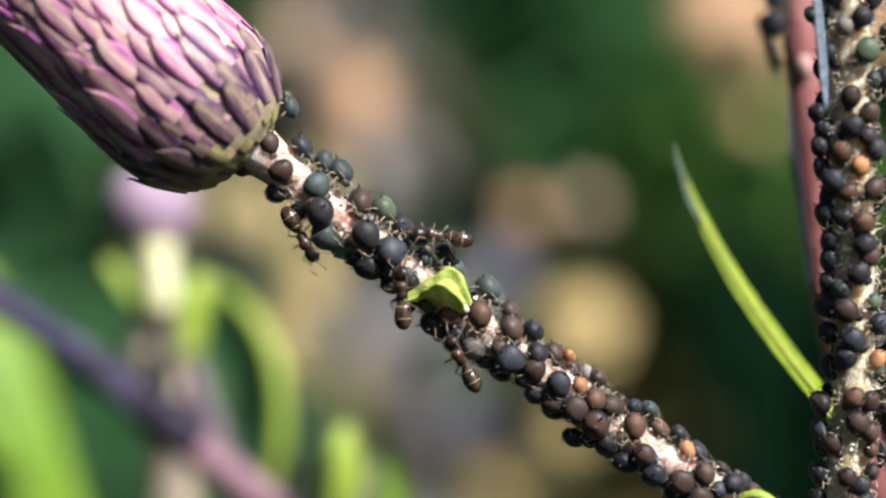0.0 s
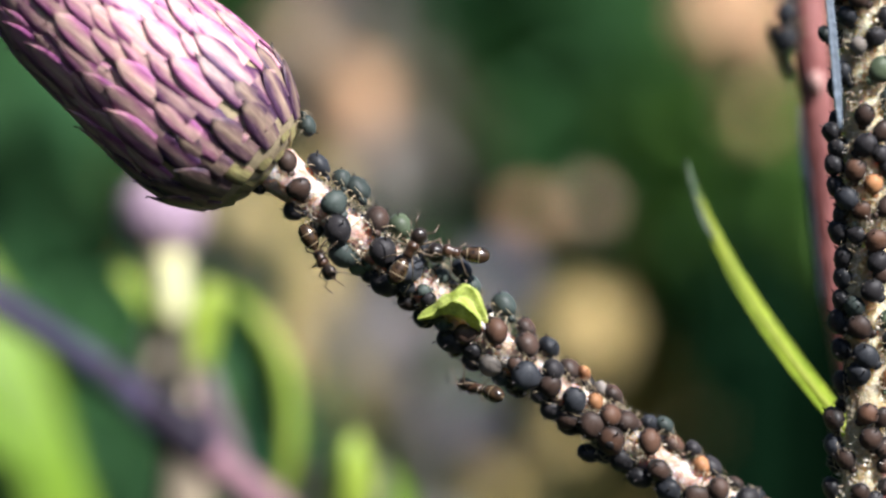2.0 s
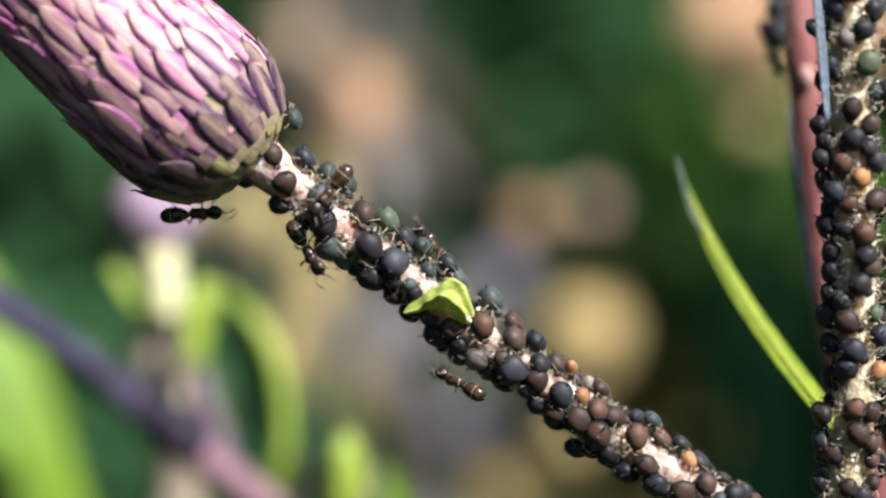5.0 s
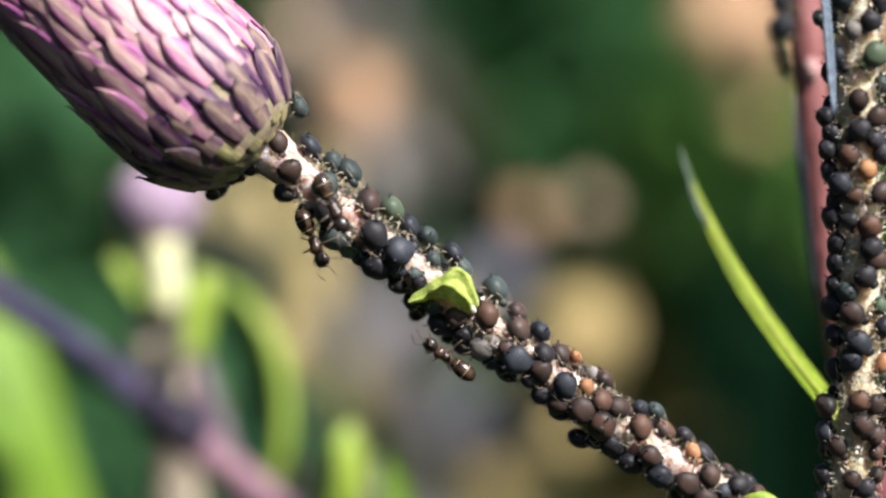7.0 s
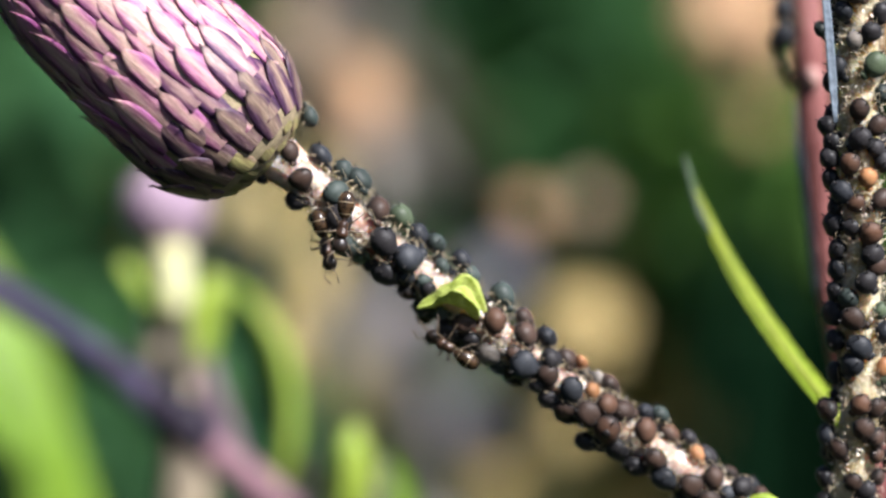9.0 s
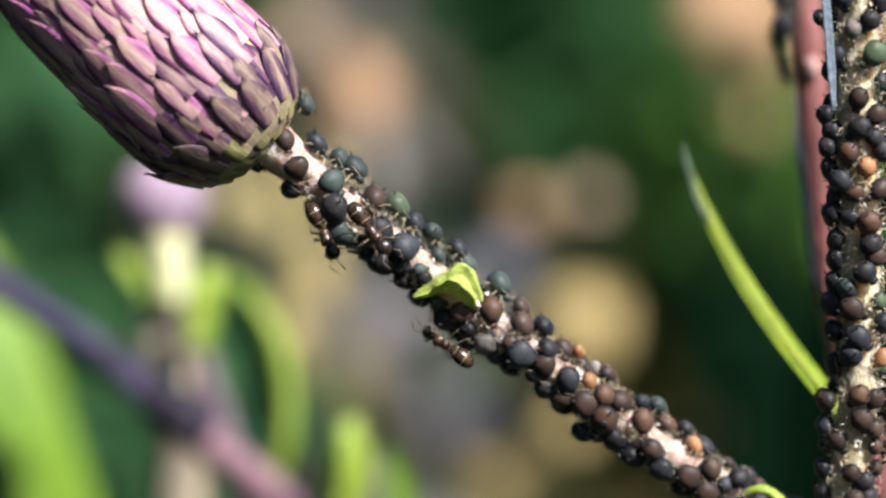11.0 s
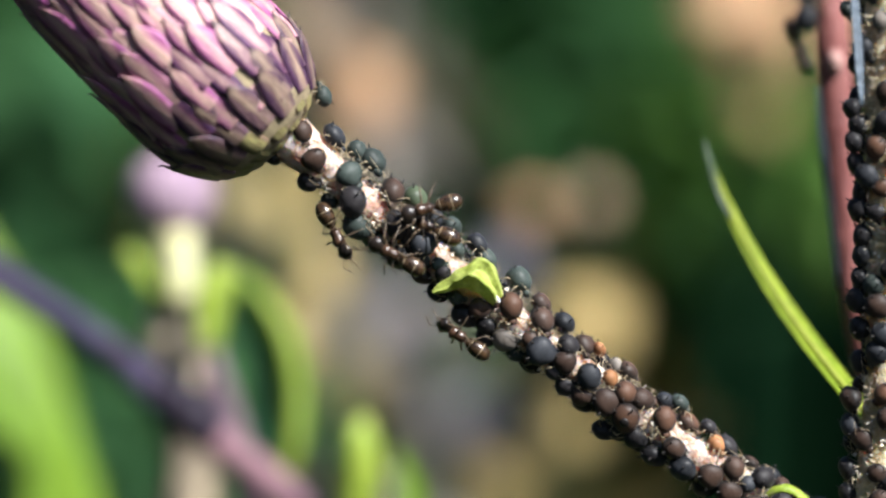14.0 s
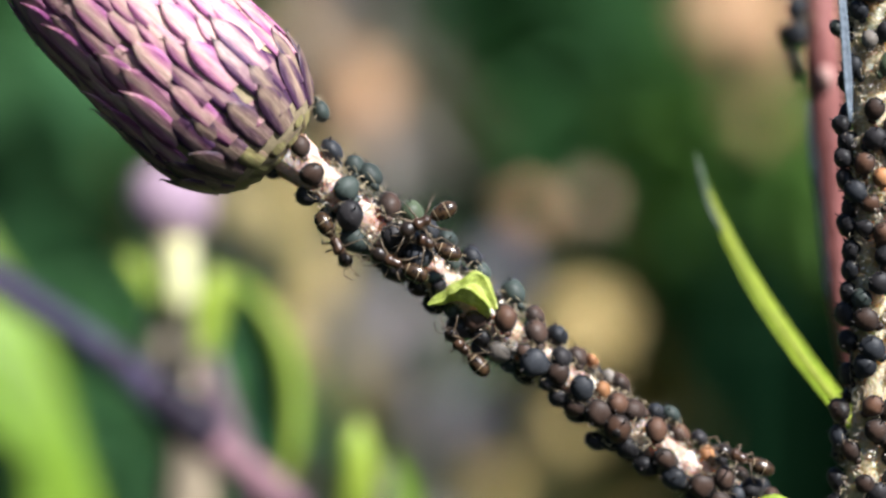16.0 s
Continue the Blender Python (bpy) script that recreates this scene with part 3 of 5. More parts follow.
while s < 25.5:
    r = bud_radius(s)
    slope = math.atan2(bud_radius(s + 1.2) - bud_radius(s), 1.2)
    turn -= 137.508
    a = radians(turn + rnd.uniform(-4, 4))
    out = Vector((0, math.cos(a), math.sin(a)))
    along = Vector((math.cos(slope), 0, 0)) + out * math.sin(slope)
    nrm = out * math.cos(slope) - Vector((1, 0, 0)) * math.sin(slope)
    tip = radians(rnd.uniform(1.2, 3.2)) - (radians(9) if s < 1.0 else radians(4) if s < 4 else 0)
    ahead = along * math.cos(tip) + nrm * math.sin(tip)
    up = nrm * math.cos(tip) - along * math.sin(tip)
    roll = radians(rnd.uniform(1.5, 4.5))
    side = ahead.cross(up)
    up = up * math.cos(roll) + side * math.sin(roll)
    x = ahead.cross(up)
    p = (Vector((s, 0, 0)) + out * (r - 0.20)) * MM
    if s < 0.7:
        me = SMALL[0]
    elif s < 1.2:
        me = SMALL[1]
    elif s < 3.2:
        me = SMALL[2]
    else:
        fall = (r + 7.2 * math.tan(slope) - bud_radius(s + 7.2)) * math.cos(slope)
        bend = min(BENDS, key=lambda b: abs(b - (0.8 if s < 5.5 else 0.5) * fall))
        # towards the base, more bracts of the shade-darkened kind
        me = rnd.choice(BRACTS["low" if rnd.random() < 1.0 - s * 0.12 else "mid" if rnd.random() < 0.55 else "mauve", bend])
    m = Matrix(((x.x, ahead.x, up.x, p.x), (x.y, ahead.y, up.y, p.y), (x.z, ahead.z, up.z, p.z), (0, 0, 0, 1)))
    if (bud_pose.to_3x3() @ up).y > 0.55:
        k = len(hidden_v)
        hidden_v += [m @ v.co for v in me.vertices]
        hidden_f += [tuple(k + q for q in f.vertices) for f in me.polygons]
    else:
        ob = new("bract", me)
        ob.parent = bud
        ob.matrix_basis = m
    s += (0.110 if s > 4.0 else 0.085 if s > 2.0 else 0.055 if s > 0.7 else 0.022) * 7.2 / max(r, 3.0)
tagged(raw("far_bracts", hidden_v, hidden_f, M["bract"], bud), kind="stuff")

# small curled leaf that clasps the branch
def clasp_leaf():
    """A crumpled young leaf: rolled upper rim, a valley, the raised midrib and the lower rim run side by side."""
    rims = [spline([at(*p) for p in pts], 30) for pts in (
        ((-3.33, 0.6, -4.05), (-2.04, 0.5, -2.91), (-0.86, 0.3, -2.12), (0.52, 0.0, -1.36), (1.43, 0.2, -1.92), (2.03, 0.4, -3.21), (2.34, 0.6, -4.43)),
        ((-3.40, 0.2, -4.14), (-2.11, -0.2, -3.04), (-0.90, -0.6, -2.24), (0.45, -1.0, -1.48), (1.27, -0.8, -2.04), (1.88, -0.4, -3.33), (2.18, 0.1, -4.48)),
        ((-3.32, 0.2, -4.20), (-1.96, -0.2, -3.65), (-0.83, -0.7, -2.74), (0.15, -0.8, -2.57), (0.90, -0.6, -2.78), (1.58, -0.3, -3.74), (1.96, 0.2, -4.57)),
        ((-3.24, 0.1, -4.25), (-2.03, -0.6, -3.85), (-0.90, -1.6, -2.91), (0.00, -1.9, -2.79), (0.74, -1.6, -3.43), (1.42, -1.0, -4.28), (1.73, -0.2, -4.84)),
        ((-3.17, 0.3, -4.32), (-2.34, -0.2, -4.12), (-1.28, -0.7, -3.95), (-0.45, -0.9, -3.91), (0.30, -0.6, -4.30), (1.05, -0.2, -4.72), (1.54, 0.3, -5.17)))]
    bm, grid = bmesh.new(), []
    for k in range(17):
        j = min(k // 4, 3)
        f = k / 4 - j
        f = f * f * (3 - 2 * f)
        grid.append([p.lerp(q, f) + noise.noise_vector(p.lerp(q, f) * 900) * 0.00022 * (1 if 0 < i < 30 else 0) for i, (p, q) in enumerate(zip(rims[j], rims[j + 1]))])
    for back in (0.0, 0.00018):
        rows = [[bm.verts.new(p + Vector((0, back, -back * 0.3))) for p in r] for r in grid]
        for r0, r1 in zip(rows, rows[1:]):
            for i in range(30):
                bm.faces.new((r0[i], r0[i + 1], r1[i + 1], r1[i]))
    bmesh.ops.recalc_face_normals(bm, faces=bm.faces)
    return bm


leaf = under(part("leaf", clasp_leaf(), M["young"], None, "small curled lime-green leaf"), thistle)
base = under(part("leaf_base", egg(0.0006, 0.0003, 0.0003, 0, 0, 0.1, 8, 12), M["stem"], None, "pale pinkish leaf base"), thistle)
base.matrix_basis = Matrix.Translation(at(1.65, 0.20, -4.60)) @ pose(0, 0, 0, 0, 48, 0)
# white down on both stems
def down(axis, s0, s1, count, seed, long):
    rnd, verts, faces = random.Random(seed), [], []
    for _ in range(count):
        p, t, nr = axis.skin(rnd.uniform(s0, s1), rnd.uniform(-140, 140))
        side = t.cross(nr)
        way = (nr * rnd.uniform(0.15, 0.8) + t * rnd.uniform(-1, 1) + side * rnd.uniform(-1, 1)).normalized()
        bend = (t * rnd.uniform(-1, 1) + side * rnd.uniform(-1, 1)) * 0.6
        ln, w = rnd.uniform(0.3, 1.0) * long * MM, rnd.uniform(0.014, 0.03) * long * MM
        wide = way.cross(nr).normalized() * w
        pts = [p, p + way * ln * 0.5, p + (way + bend * 0.6).normalized() * ln]
        k = len(verts)
        for q, f in zip(pts, (1, 0.8, 0.25)):
            verts += [q - wide * f, q + wide * f, q + wide.cross(way) * f * 1.6]
        for i in (0, 3):
            for a, b in ((0, 1), (1, 2), (2, 0)):
                faces.append((k + i + a, k + i + b, k + i + 3 + b, k + i + 3 + a))
    return verts, faces


for axis, s0, s1, count, seed in ((BRANCH, 0, 62, 1500, 3), (STEM, 0, 58, 1000, 5)):
    ob = under(raw("down", *down(axis, s0, s1, count, seed, 1.0 if axis is BRANCH else 1.5), M["hair"]), thistle)
    tagged(ob, "fine white hairs on the stem", kind="stuff")


# ---- aphids ----
APHIDS = {}


def limb(points, r, bend=None):
    return rod([Vector(p) for p in points], r, 5, 6)


def build_aphid(tone, form):
    """One aphid, 1 mm long, head along x, belly at z = 0; form sets its dents."""
    ob = thing("aphid", TONE_LABEL[tone], "aphid", "aphids on the thistle")
    L = MM
    body = egg(0.52 * L, (0.45 + 0.02 * form) * L, 0.41 * L, -0.09 * L, 0.40 * L, 0.06 + 0.07 * form, 14, 22)
    for v in body.verts:
        v.co += noise.noise_vector(v.co * 3200 + Vector((form * 7.3, 0, 0))) * 0.026 * L
    part("abdomen", body, TONES[tone], ob)
    part("head", egg(0.17 * L, 0.20 * L, 0.15 * L, 0.46 * L, 0.27 * L, -0.1, 6, 12), TONES[tone], ob)
    part("cauda", rod([Vector((-0.57 * L, 0, 0.40 * L)), Vector((-0.66 * L, 0, 0.42 * L))], [0.05 * L, 0.02 * L], 6, 2), M["limb_tip"], ob)
    for sg in (-1, 1):
        part("siphuncle", rod([Vector((-0.40 * L, sg * 0.24 * L, 0.62 * L)), Vector((-0.56 * L, sg * 0.30 * L, 0.76 * L))], [0.035 * L, 0.026 * L], 6, 2), M["limb_tip"], ob)
        part("antenna", limb([(0.56 * L, sg * 0.08 * L, 0.32 * L), (0.58 * L, sg * 0.28 * L, 0.46 * L), (0.20 * L, sg * 0.50 * L, 0.52 * L)], [0.016 * L, 0.009 * L]), M["limb"], ob)
        for x, fx in ((0.28, 0.55), (0.12, 0.10), (-0.05, -0.55)):
            part("leg", limb([(x * L, sg * 0.2 * L, 0.2 * L), ((x + fx * 0.4) * L, sg * 0.50 * L, 0.30 * L), ((x + fx * 0.8) * L, sg * 0.68 * L, 0.0)], [0.026 * L, 0.018 * L, 0.012 * L]), M["limb"], ob)
    return ob


TONE_LABEL = {
    "black": "plump black aphid sucking on the downy stem",
    "brown": "dark brown aphid, round and satiny, on the stem",
    "tan": "brown aphid with a paler back on the stem",
    "orange": "orange-brown parasitised aphid with a dry papery skin",
    "ink": "blue-black aphid with pale wax dust on its back",
    "teal": "dark teal-green aphid on the pale stem",
    "green": "pale green young aphid among black ones",
    "grey": "small grey aphid with a withered waxy skin",
}


def place_aphid(axis, s, angle, size, tone, turn, lift):
    p, t, n = axis.skin(s, angle, lift - 0.06)
    ahead = Matrix.Rotation(radians(turn), 3, n) @ t
    odd = random.Random(round(s * 100 + angle))
    m = standing(p, ahead, n) @ pose(0, 0, 0, odd.uniform(-9, 9), odd.uniform(-4, 16), 0)
    m = m @ Matrix.Diagonal((size * odd.uniform(0.98, 1.12), size * odd.uniform(1.02, 1.16), size * odd.uniform(0.94, 1.08), 1))
    key = (tone, odd.randrange(3))
    if key not in APHIDS:
        APHIDS[key] = ob = build_aphid(*key)
        ob.matrix_basis = m
        return ob
    ob = APHIDS[key]
    keep = ob.matrix_basis.copy()
    ob.scale = (1, 1, 1)
    made = copy_thing(ob, m)
    ob.matrix_basis = keep
    made.matrix_basis = m
    return made


SPOTS = {"b": [], "s": []}


def on_branch(s, angle, size, tone, turn, lift=0.0):
    SPOTS["b"].append((s, angle, size))
    place_aphid(BRANCH, s, angle, size, tone, turn, lift)


def on_stem(s, angle, size, tone, turn, lift=0.0):
    SPOTS["s"].append((s, angle, size))
    place_aphid(STEM, s, angle, size, tone, turn, lift)


on_branch(0.8, -30, 1.69, 'brown', -30)
on_branch(2.9, 2, 1.83, 'brown', -22)
on_branch(0.3, 80, 1.27, 'black', -47, 0.4)
on_branch(3.7, 69, 1.64, 'black', 32)
on_branch(5.9, -20, 2.02, 'teal', -10)
on_branch(2.9, -80, 1.97, 'ink', 1, 0.4)
on_branch(4.9, -80, 1.69, 'teal', -41, 0.7)
on_branch(6.6, -80, 2.07, 'teal', -49, 0.8)
on_branch(7.5, 21, 2.44, 'black', -52)
on_branch(9.2, -67, 2.11, 'brown', -58)
on_branch(11.2, -80, 2.21, 'green', -9, 0.5)
on_branch(9.1, 63, 2.35, 'teal', 10)
on_branch(10.5, 76, 1.88, 'green', 57)
on_branch(11.4, -3, 2.25, 'black', -23)
on_branch(13.7, -14, 2.20, 'ink', 60)
on_branch(11.7, 80, 1.60, 'black', 37)
on_branch(13.1, 58, 2.16, 'black', -20)
on_branch(13.1, -80, 1.80, 'ink', -32, 0.5)
on_branch(14.5, 27, 1.35, 'ink', -20)
on_branch(15.8, 7, 1.17, 'teal', 40)
on_branch(16.5, 22, 1.35, 'black', -70)
on_branch(16.2, -66, 1.35, 'teal', 8)
on_branch(18.6, -80, 1.90, 'teal', -14, 0.6)
on_branch(21.8, -80, 2.25, 'teal', -25, 0.8)
on_branch(18.7, 52, 1.30, 'teal', 39)
on_branch(20.1, 80, 2.30, 'black', -38)
on_branch(20.6, 25, 1.70, 'brown', 45)
on_branch(22.5, -23, 2.10, 'tan', -47)
on_branch(24.4, -80, 1.80, 'brown', -27, 0.6)
on_branch(25.2, -43, 1.90, 'brown', -33)
on_branch(26.7, -80, 2.05, 'ink', 60, 0.3)
on_branch(27.9, -38, 1.85, 'black', 58)
on_branch(29.2, -80, 1.80, 'brown', -57)
on_branch(30.2, -80, 1.27, 'orange', 46, 0.7)
on_branch(26.6, 16, 2.25, 'ink', 22)
on_branch(25.0, 34, 0.75, 'orange', 60)
on_branch(23.7, 46, 1.95, 'grey', 43)
on_branch(25.1, 80, 1.50, 'teal', -27, 0.2)
on_branch(22.6, 80, 1.70, 'black', 42, 0.4)
on_branch(21.9, 59, 1.70, 'black', -26)
on_branch(28.6, 6, 1.75, 'brown', -36)
on_branch(30.8, -5, 2.05, 'ink', -39)
on_branch(32.3, -35, 1.45, 'orange', -21)
on_branch(32.3, -80, 1.30, 'grey', -23, 0.4)
on_branch(33.4, -80, 1.80, 'brown', 20, 0.5)
on_branch(33.9, -30, 1.85, 'tan', 51)
on_branch(35.5, -46, 1.85, 'brown', 33)
on_branch(29.9, 57, 1.65, 'black', 49)
on_branch(31.4, 42, 1.65, 'brown', 48)
on_branch(33.2, 17, 2.05, 'brown', 52)
on_branch(32.0, 80, 1.70, 'black', -13)
on_branch(37.8, -25, 1.93, 'tan', -49)
on_branch(37.2, -80, 1.60, 'ink', 48, 0.3)
on_branch(38.3, -80, 1.65, 'teal', 17, 0.9)
on_branch(39.9, -80, 1.75, 'tan', -17)
on_branch(36.9, 51, 1.95, 'black', 25)
on_branch(35.6, 80, 1.65, 'black', -11, 0.2)
on_branch(39.6, 12, 1.90, 'brown', 4)
on_branch(38.9, 70, 2.15, 'black', -29)
on_branch(41.4, 46, 2.05, 'ink', -38)
on_branch(42.7, -60, 1.53, 'orange', -29)
on_branch(41.5, -80, 1.35, 'black', 0, 0.7)
on_branch(43.6, -80, 1.90, 'black', -25)
on_branch(44.6, -18, 1.90, 'brown', -49)
on_branch(43.4, 18, 1.90, 'brown', 60)
on_branch(43.8, 76, 1.75, 'black', 59)
on_branch(45.4, 26, 1.90, 'brown', 44)
on_branch(47.1, -46, 2.00, 'black', 50)
on_branch(46.4, -12, 1.40, 'ink', 60)
on_branch(34.5, 80, 1.85, 'black', 10, 0.7)
on_branch(15.4, 75, 1.65, 'brown', -22)
on_branch(49.5, -9, 1.80, 'black', -60)
on_branch(47.7, 20, 1.80, 'brown', 56)
on_branch(25.4, 16, 1.40, 'brown', -23)
on_branch(28.5, 40, 1.50, 'black', 13)
on_branch(14.7, -84, 1.80, 'teal', 52, 0.8)
on_branch(17.3, -80, 1.70, 'ink', -21, 1.1)
on_stem(12.1, 80, 1.30, 'teal', -30, 1.2)
on_stem(12.4, -16, 1.60, 'black', -22)
on_stem(15.1, -22, 2.10, 'green', -47)
on_stem(15.3, 54, 1.80, 'ink', 32)
on_stem(18.6, 7, 1.75, 'brown', -10)
on_stem(19.9, 80, 1.75, 'black', 1, 0.5)
on_stem(19.9, -34, 1.70, 'brown', -41)
on_stem(21.0, 7, 1.75, 'black', -49)
on_stem(21.3, 80, 1.95, 'black', -52)
on_stem(22.5, 80, 1.70, 'black', -58, 0.5)
on_stem(23.0, 33, 1.70, 'tan', -9)
on_stem(24.2, -8, 1.58, 'orange', 10)
on_stem(22.9, -57, 1.90, 'black', 57)
on_stem(24.3, 80, 1.70, 'black', -23, 0.4)
on_stem(25.0, 48, 2.05, 'ink', 42)
on_stem(26.1, 18, 1.45, 'tan', 37)
on_stem(25.9, -39, 1.80, 'brown', -53)
on_stem(26.6, 80, 1.70, 'black', -32)
on_stem(28.0, 80, 2.00, 'black', 6)
on_stem(28.1, 35, 1.35, 'black', 8)
on_stem(28.5, -12, 1.80, 'tan', -14)
on_stem(30.0, 74, 1.80, 'black', -25)
on_stem(30.2, -17, 1.80, 'black', 39)
on_stem(31.6, 80, 1.85, 'ink', -38)
on_stem(32.5, -5, 1.80, 'black', 45)
on_stem(31.2, -24, 1.70, 'brown', -47)
on_stem(33.4, 80, 1.70, 'black', -27)
on_stem(33.8, 40, 1.65, 'teal', -33)
on_stem(35.2, 80, 1.95, 'black', 60, 0.2)
on_stem(35.4, 25, 1.90, 'brown', 58)
on_stem(37.3, 80, 1.90, 'black', -57)
on_stem(37.7, 13, 2.05, 'ink', 46)
on_stem(36.8, -51, 1.90, 'ink', 22)
on_stem(34.8, -42, 1.40, 'green', 43)
on_stem(39.3, 29, 1.90, 'ink', -27)
on_stem(40.2, 80, 1.75, 'black', 42)
on_stem(39.5, -51, 1.49, 'orange', -26)
on_stem(40.2, -60, 1.30, 'green', -36)
on_stem(42.5, 9, 1.80, 'tan', -39)
on_stem(43.2, 80, 1.95, 'brown', -21, 0.5)
on_stem(42.7, -29, 1.60, 'brown', -23)
on_stem(44.4, -6, 1.85, 'brown', 20)
on_stem(45.5, 80, 1.90, 'ink', 51, 0.4)
on_stem(46.3, 52, 1.75, 'brown', 33)
on_stem(45.2, -38, 1.65, 'brown', 49)
on_stem(46.7, -50, 1.30, 'tan', 48)
on_stem(48.8, 7, 1.60, 'brown', 52)
on_stem(49.0, 80, 1.75, 'black', -13, 0.4)
on_stem(49.4, -19, 1.60, 'black', -49)
on_stem(48.5, -59, 1.40, 'brown', 48)
on_stem(50.9, 80, 1.65, 'black', 17, 0.2)
on_stem(13.9, -80, 1.80, 'brown', -17, 0.8)
on_stem(17.4, -80, 1.80, 'black', 25, 0.5)
on_stem(25.9, -80, 1.80, 'black', -11, 0.6)
on_stem(29.9, -80, 1.80, 'black', 4, 0.7)
on_stem(33.4, -80, 1.80, 'brown', -29, 0.6)
on_stem(42.3, -80, 1.80, 'black', -38, 0.7)
on_stem(47.1, -80, 1.70, 'black', -29, 0.6)
on_stem(13.1, 20, 1.40, 'grey', 0)
on_stem(17.4, -54, 1.40, 'teal', -25)
on_stem(50.9, 4, 1.70, 'brown', -49)
on_stem(50.9, -40, 1.70, 'black', 60)
on_stem(21.8, -37, 1.50, 'black', 59)

# one aphid on the side of the bud
side_way = Vector((0.92, -0.35, 0.16)).normalized()
perch = standing(at(-12.85, 1.2, 11.4), Vector((0.2, -0.2, 0.95)), side_way) @ Matrix.Diagonal((1.75, 1.65, 1.6, 1))
copy_thing(APHIDS["teal", 1], Matrix()).matrix_basis = perch

# more aphids round the far side and beyond the crowded stretch
def crowd(axis, key, s0, s1, tries, seed, front):
    rnd = random.Random(seed)
    r = axis.radius / MM + 0.4
    for _ in range(tries):
        s, a, size = rnd.uniform(s0, s1), rnd.uniform(-180, 180), rnd.uniform(1.3, 2.0)
        if abs(a) < front(s):
            continue
        near = False
        for s2, a2, z2 in SPOTS[key]:
            da = (a - a2 + 180) % 360 - 180
            if math.hypot(s - s2, radians(da) * r) < (size + z2) * 0.42:
                near = True
                break
        if not near:
            (on_branch if key == "b" else on_stem)(round(s, 2), a, size, rnd.choice(("black", "black", "brown", "ink", "teal", "brown", "tan")), rnd.uniform(-70, 70))


# one mummified aphid with a round hole in its back
husk = place_aphid(BRANCH, 35.2, 26, 2.3, "tan", -49, 0.0)
hole = part("exit_hole", egg(0.17 * MM, 0.16 * MM, 0.08 * MM, -0.10 * MM, 0.765 * MM, 0, 6, 14), M["limb_tip"], husk, "round dark exit hole")
SPOTS["b"].append((35.2, 26, 2.3))

crowd(BRANCH, "b", 5, 60, 500, 21, lambda s: 95 if s < 46 else 0)
crowd(STEM, "s", 2, 56, 420, 22, lambda s: 100 if 11 < s < 52 else 0)

# cast skins: pale crumpled flakes and empty legs caught between the aphids
def cast_skins(axis, s0, s1, count, seed):
    rnd, verts, faces = random.Random(seed), [], []
    for _ in range(count):
        p, t, n = axis.skin(rnd.uniform(s0, s1), rnd.uniform(-100, 100), rnd.uniform(0.05, 0.75))
        k = len(verts)
        if rnd.random() < 0.45:
            c = [p + Vector([rnd.uniform(-1, 1) for _ in range(3)]) * rnd.uniform(0.12, 0.3) * MM for _ in range(6)]
            verts += c
            faces += [(k, k + 1, k + 2), (k + 1, k + 2, k + 3), (k + 2, k + 3, k + 4), (k + 3, k + 4, k + 5)]
        else:
            way = Vector([rnd.uniform(-1, 1) for _ in range(3)]).normalized() * rnd.uniform(0.25, 0.6) * MM
            kink = Vector([rnd.uniform(-1, 1) for _ in range(3)]) * 0.25 * MM
            w = way.orthogonal().normalized() * 0.028 * MM
            w2 = way.cross(w).normalized() * 0.028 * MM
            for q in (p, p + way + kink, p + way * 1.6):
                verts += [q - w, q + w, q + w2]
            for i in (0, 3):
                for a, b in ((0, 1), (1, 2), (2, 0)):
                    faces.append((k + i + a, k + i + b, k + i + 3 + b, k + i + 3 + a))
    return verts, faces


for axis, s0, s1, count, seed in ((BRANCH, 3, 56, 820, 31), (STEM, 4, 54, 520, 32)):
    ob = raw("cast_skins", *cast_skins(axis, s0, s1, count, seed), M["skin"])
    tagged(ob, "pale cast skins and empty legs of aphids", "cast skins", kind="stuff")


# ---- the plants right behind ----
def grass_blade(points, widths, up, label, material="grass", fold=0.25, thick=0.0003):
    line = spline([at(*p) for p in points], 40)
    ob = thing("grass_blade", label, "grass", at_place=(line[-1].x, line[-1].y, 0))
    under(part("blade", blade_mesh(line, [w * MM for w in widths], Vector(up), fold, 6, thick), M[material]), ob)
    under(part("midrib", tube(bmesh.new(), line[3:], [max(widths) * MM * 0.05] * 38, 6), M[material]), ob)
    return ob


ob = under(part("narrow_leaf", blade_mesh(spline([at(20.27, 18.70, 8.51), at(21.05, 18.70, 5.95), at(22.60, 18.00, 2.26), at(25.14, 16.60, -2.73), at(28.16, 13.70, -7.64), at(30.89, 9.40, -11.82), at(33.08, 4.00, -15.32)], 40), (0.0002, 0.0007, 0.0011, 0.0016, 0.0019, 0.0021, 0.0022), Vector((0.35, -0.9, 0.28)), 0.25, 6, 0.0003), M["blade"], None, "narrow yellow-green leaf with a grey tip"), thistle)
under(part("midrib", rod([at(21.05, 18.45, 5.95), at(22.66, 17.75, 2.30), at(25.20, 16.35, -2.69), at(28.22, 13.45, -7.60), at(30.95, 9.15, -11.78), at(33.12, 3.80, -15.30)], (0.00008, 0.00016, 0.00020, 0.00024, 0.00026, 0.00028), 6), M["rib"], None, "pale yellow midrib"), ob)
under(part("low_leaf", blade_mesh(spline([at(23.10, 3.00, -21.18), at(24.28, 2.20, -19.78), at(25.49, 2.00, -19.58), at(26.88, 2.20, -20.42), at(28.58, 3.00, -22.10)], 20), (0.0003, 0.0006, 0.0008, 0.0008, 0.0005), Vector((0.2, -0.8, 0.6)), -0.4, 6, 0.0003), M["lime"], None, "small lime-green leaf"), thistle)

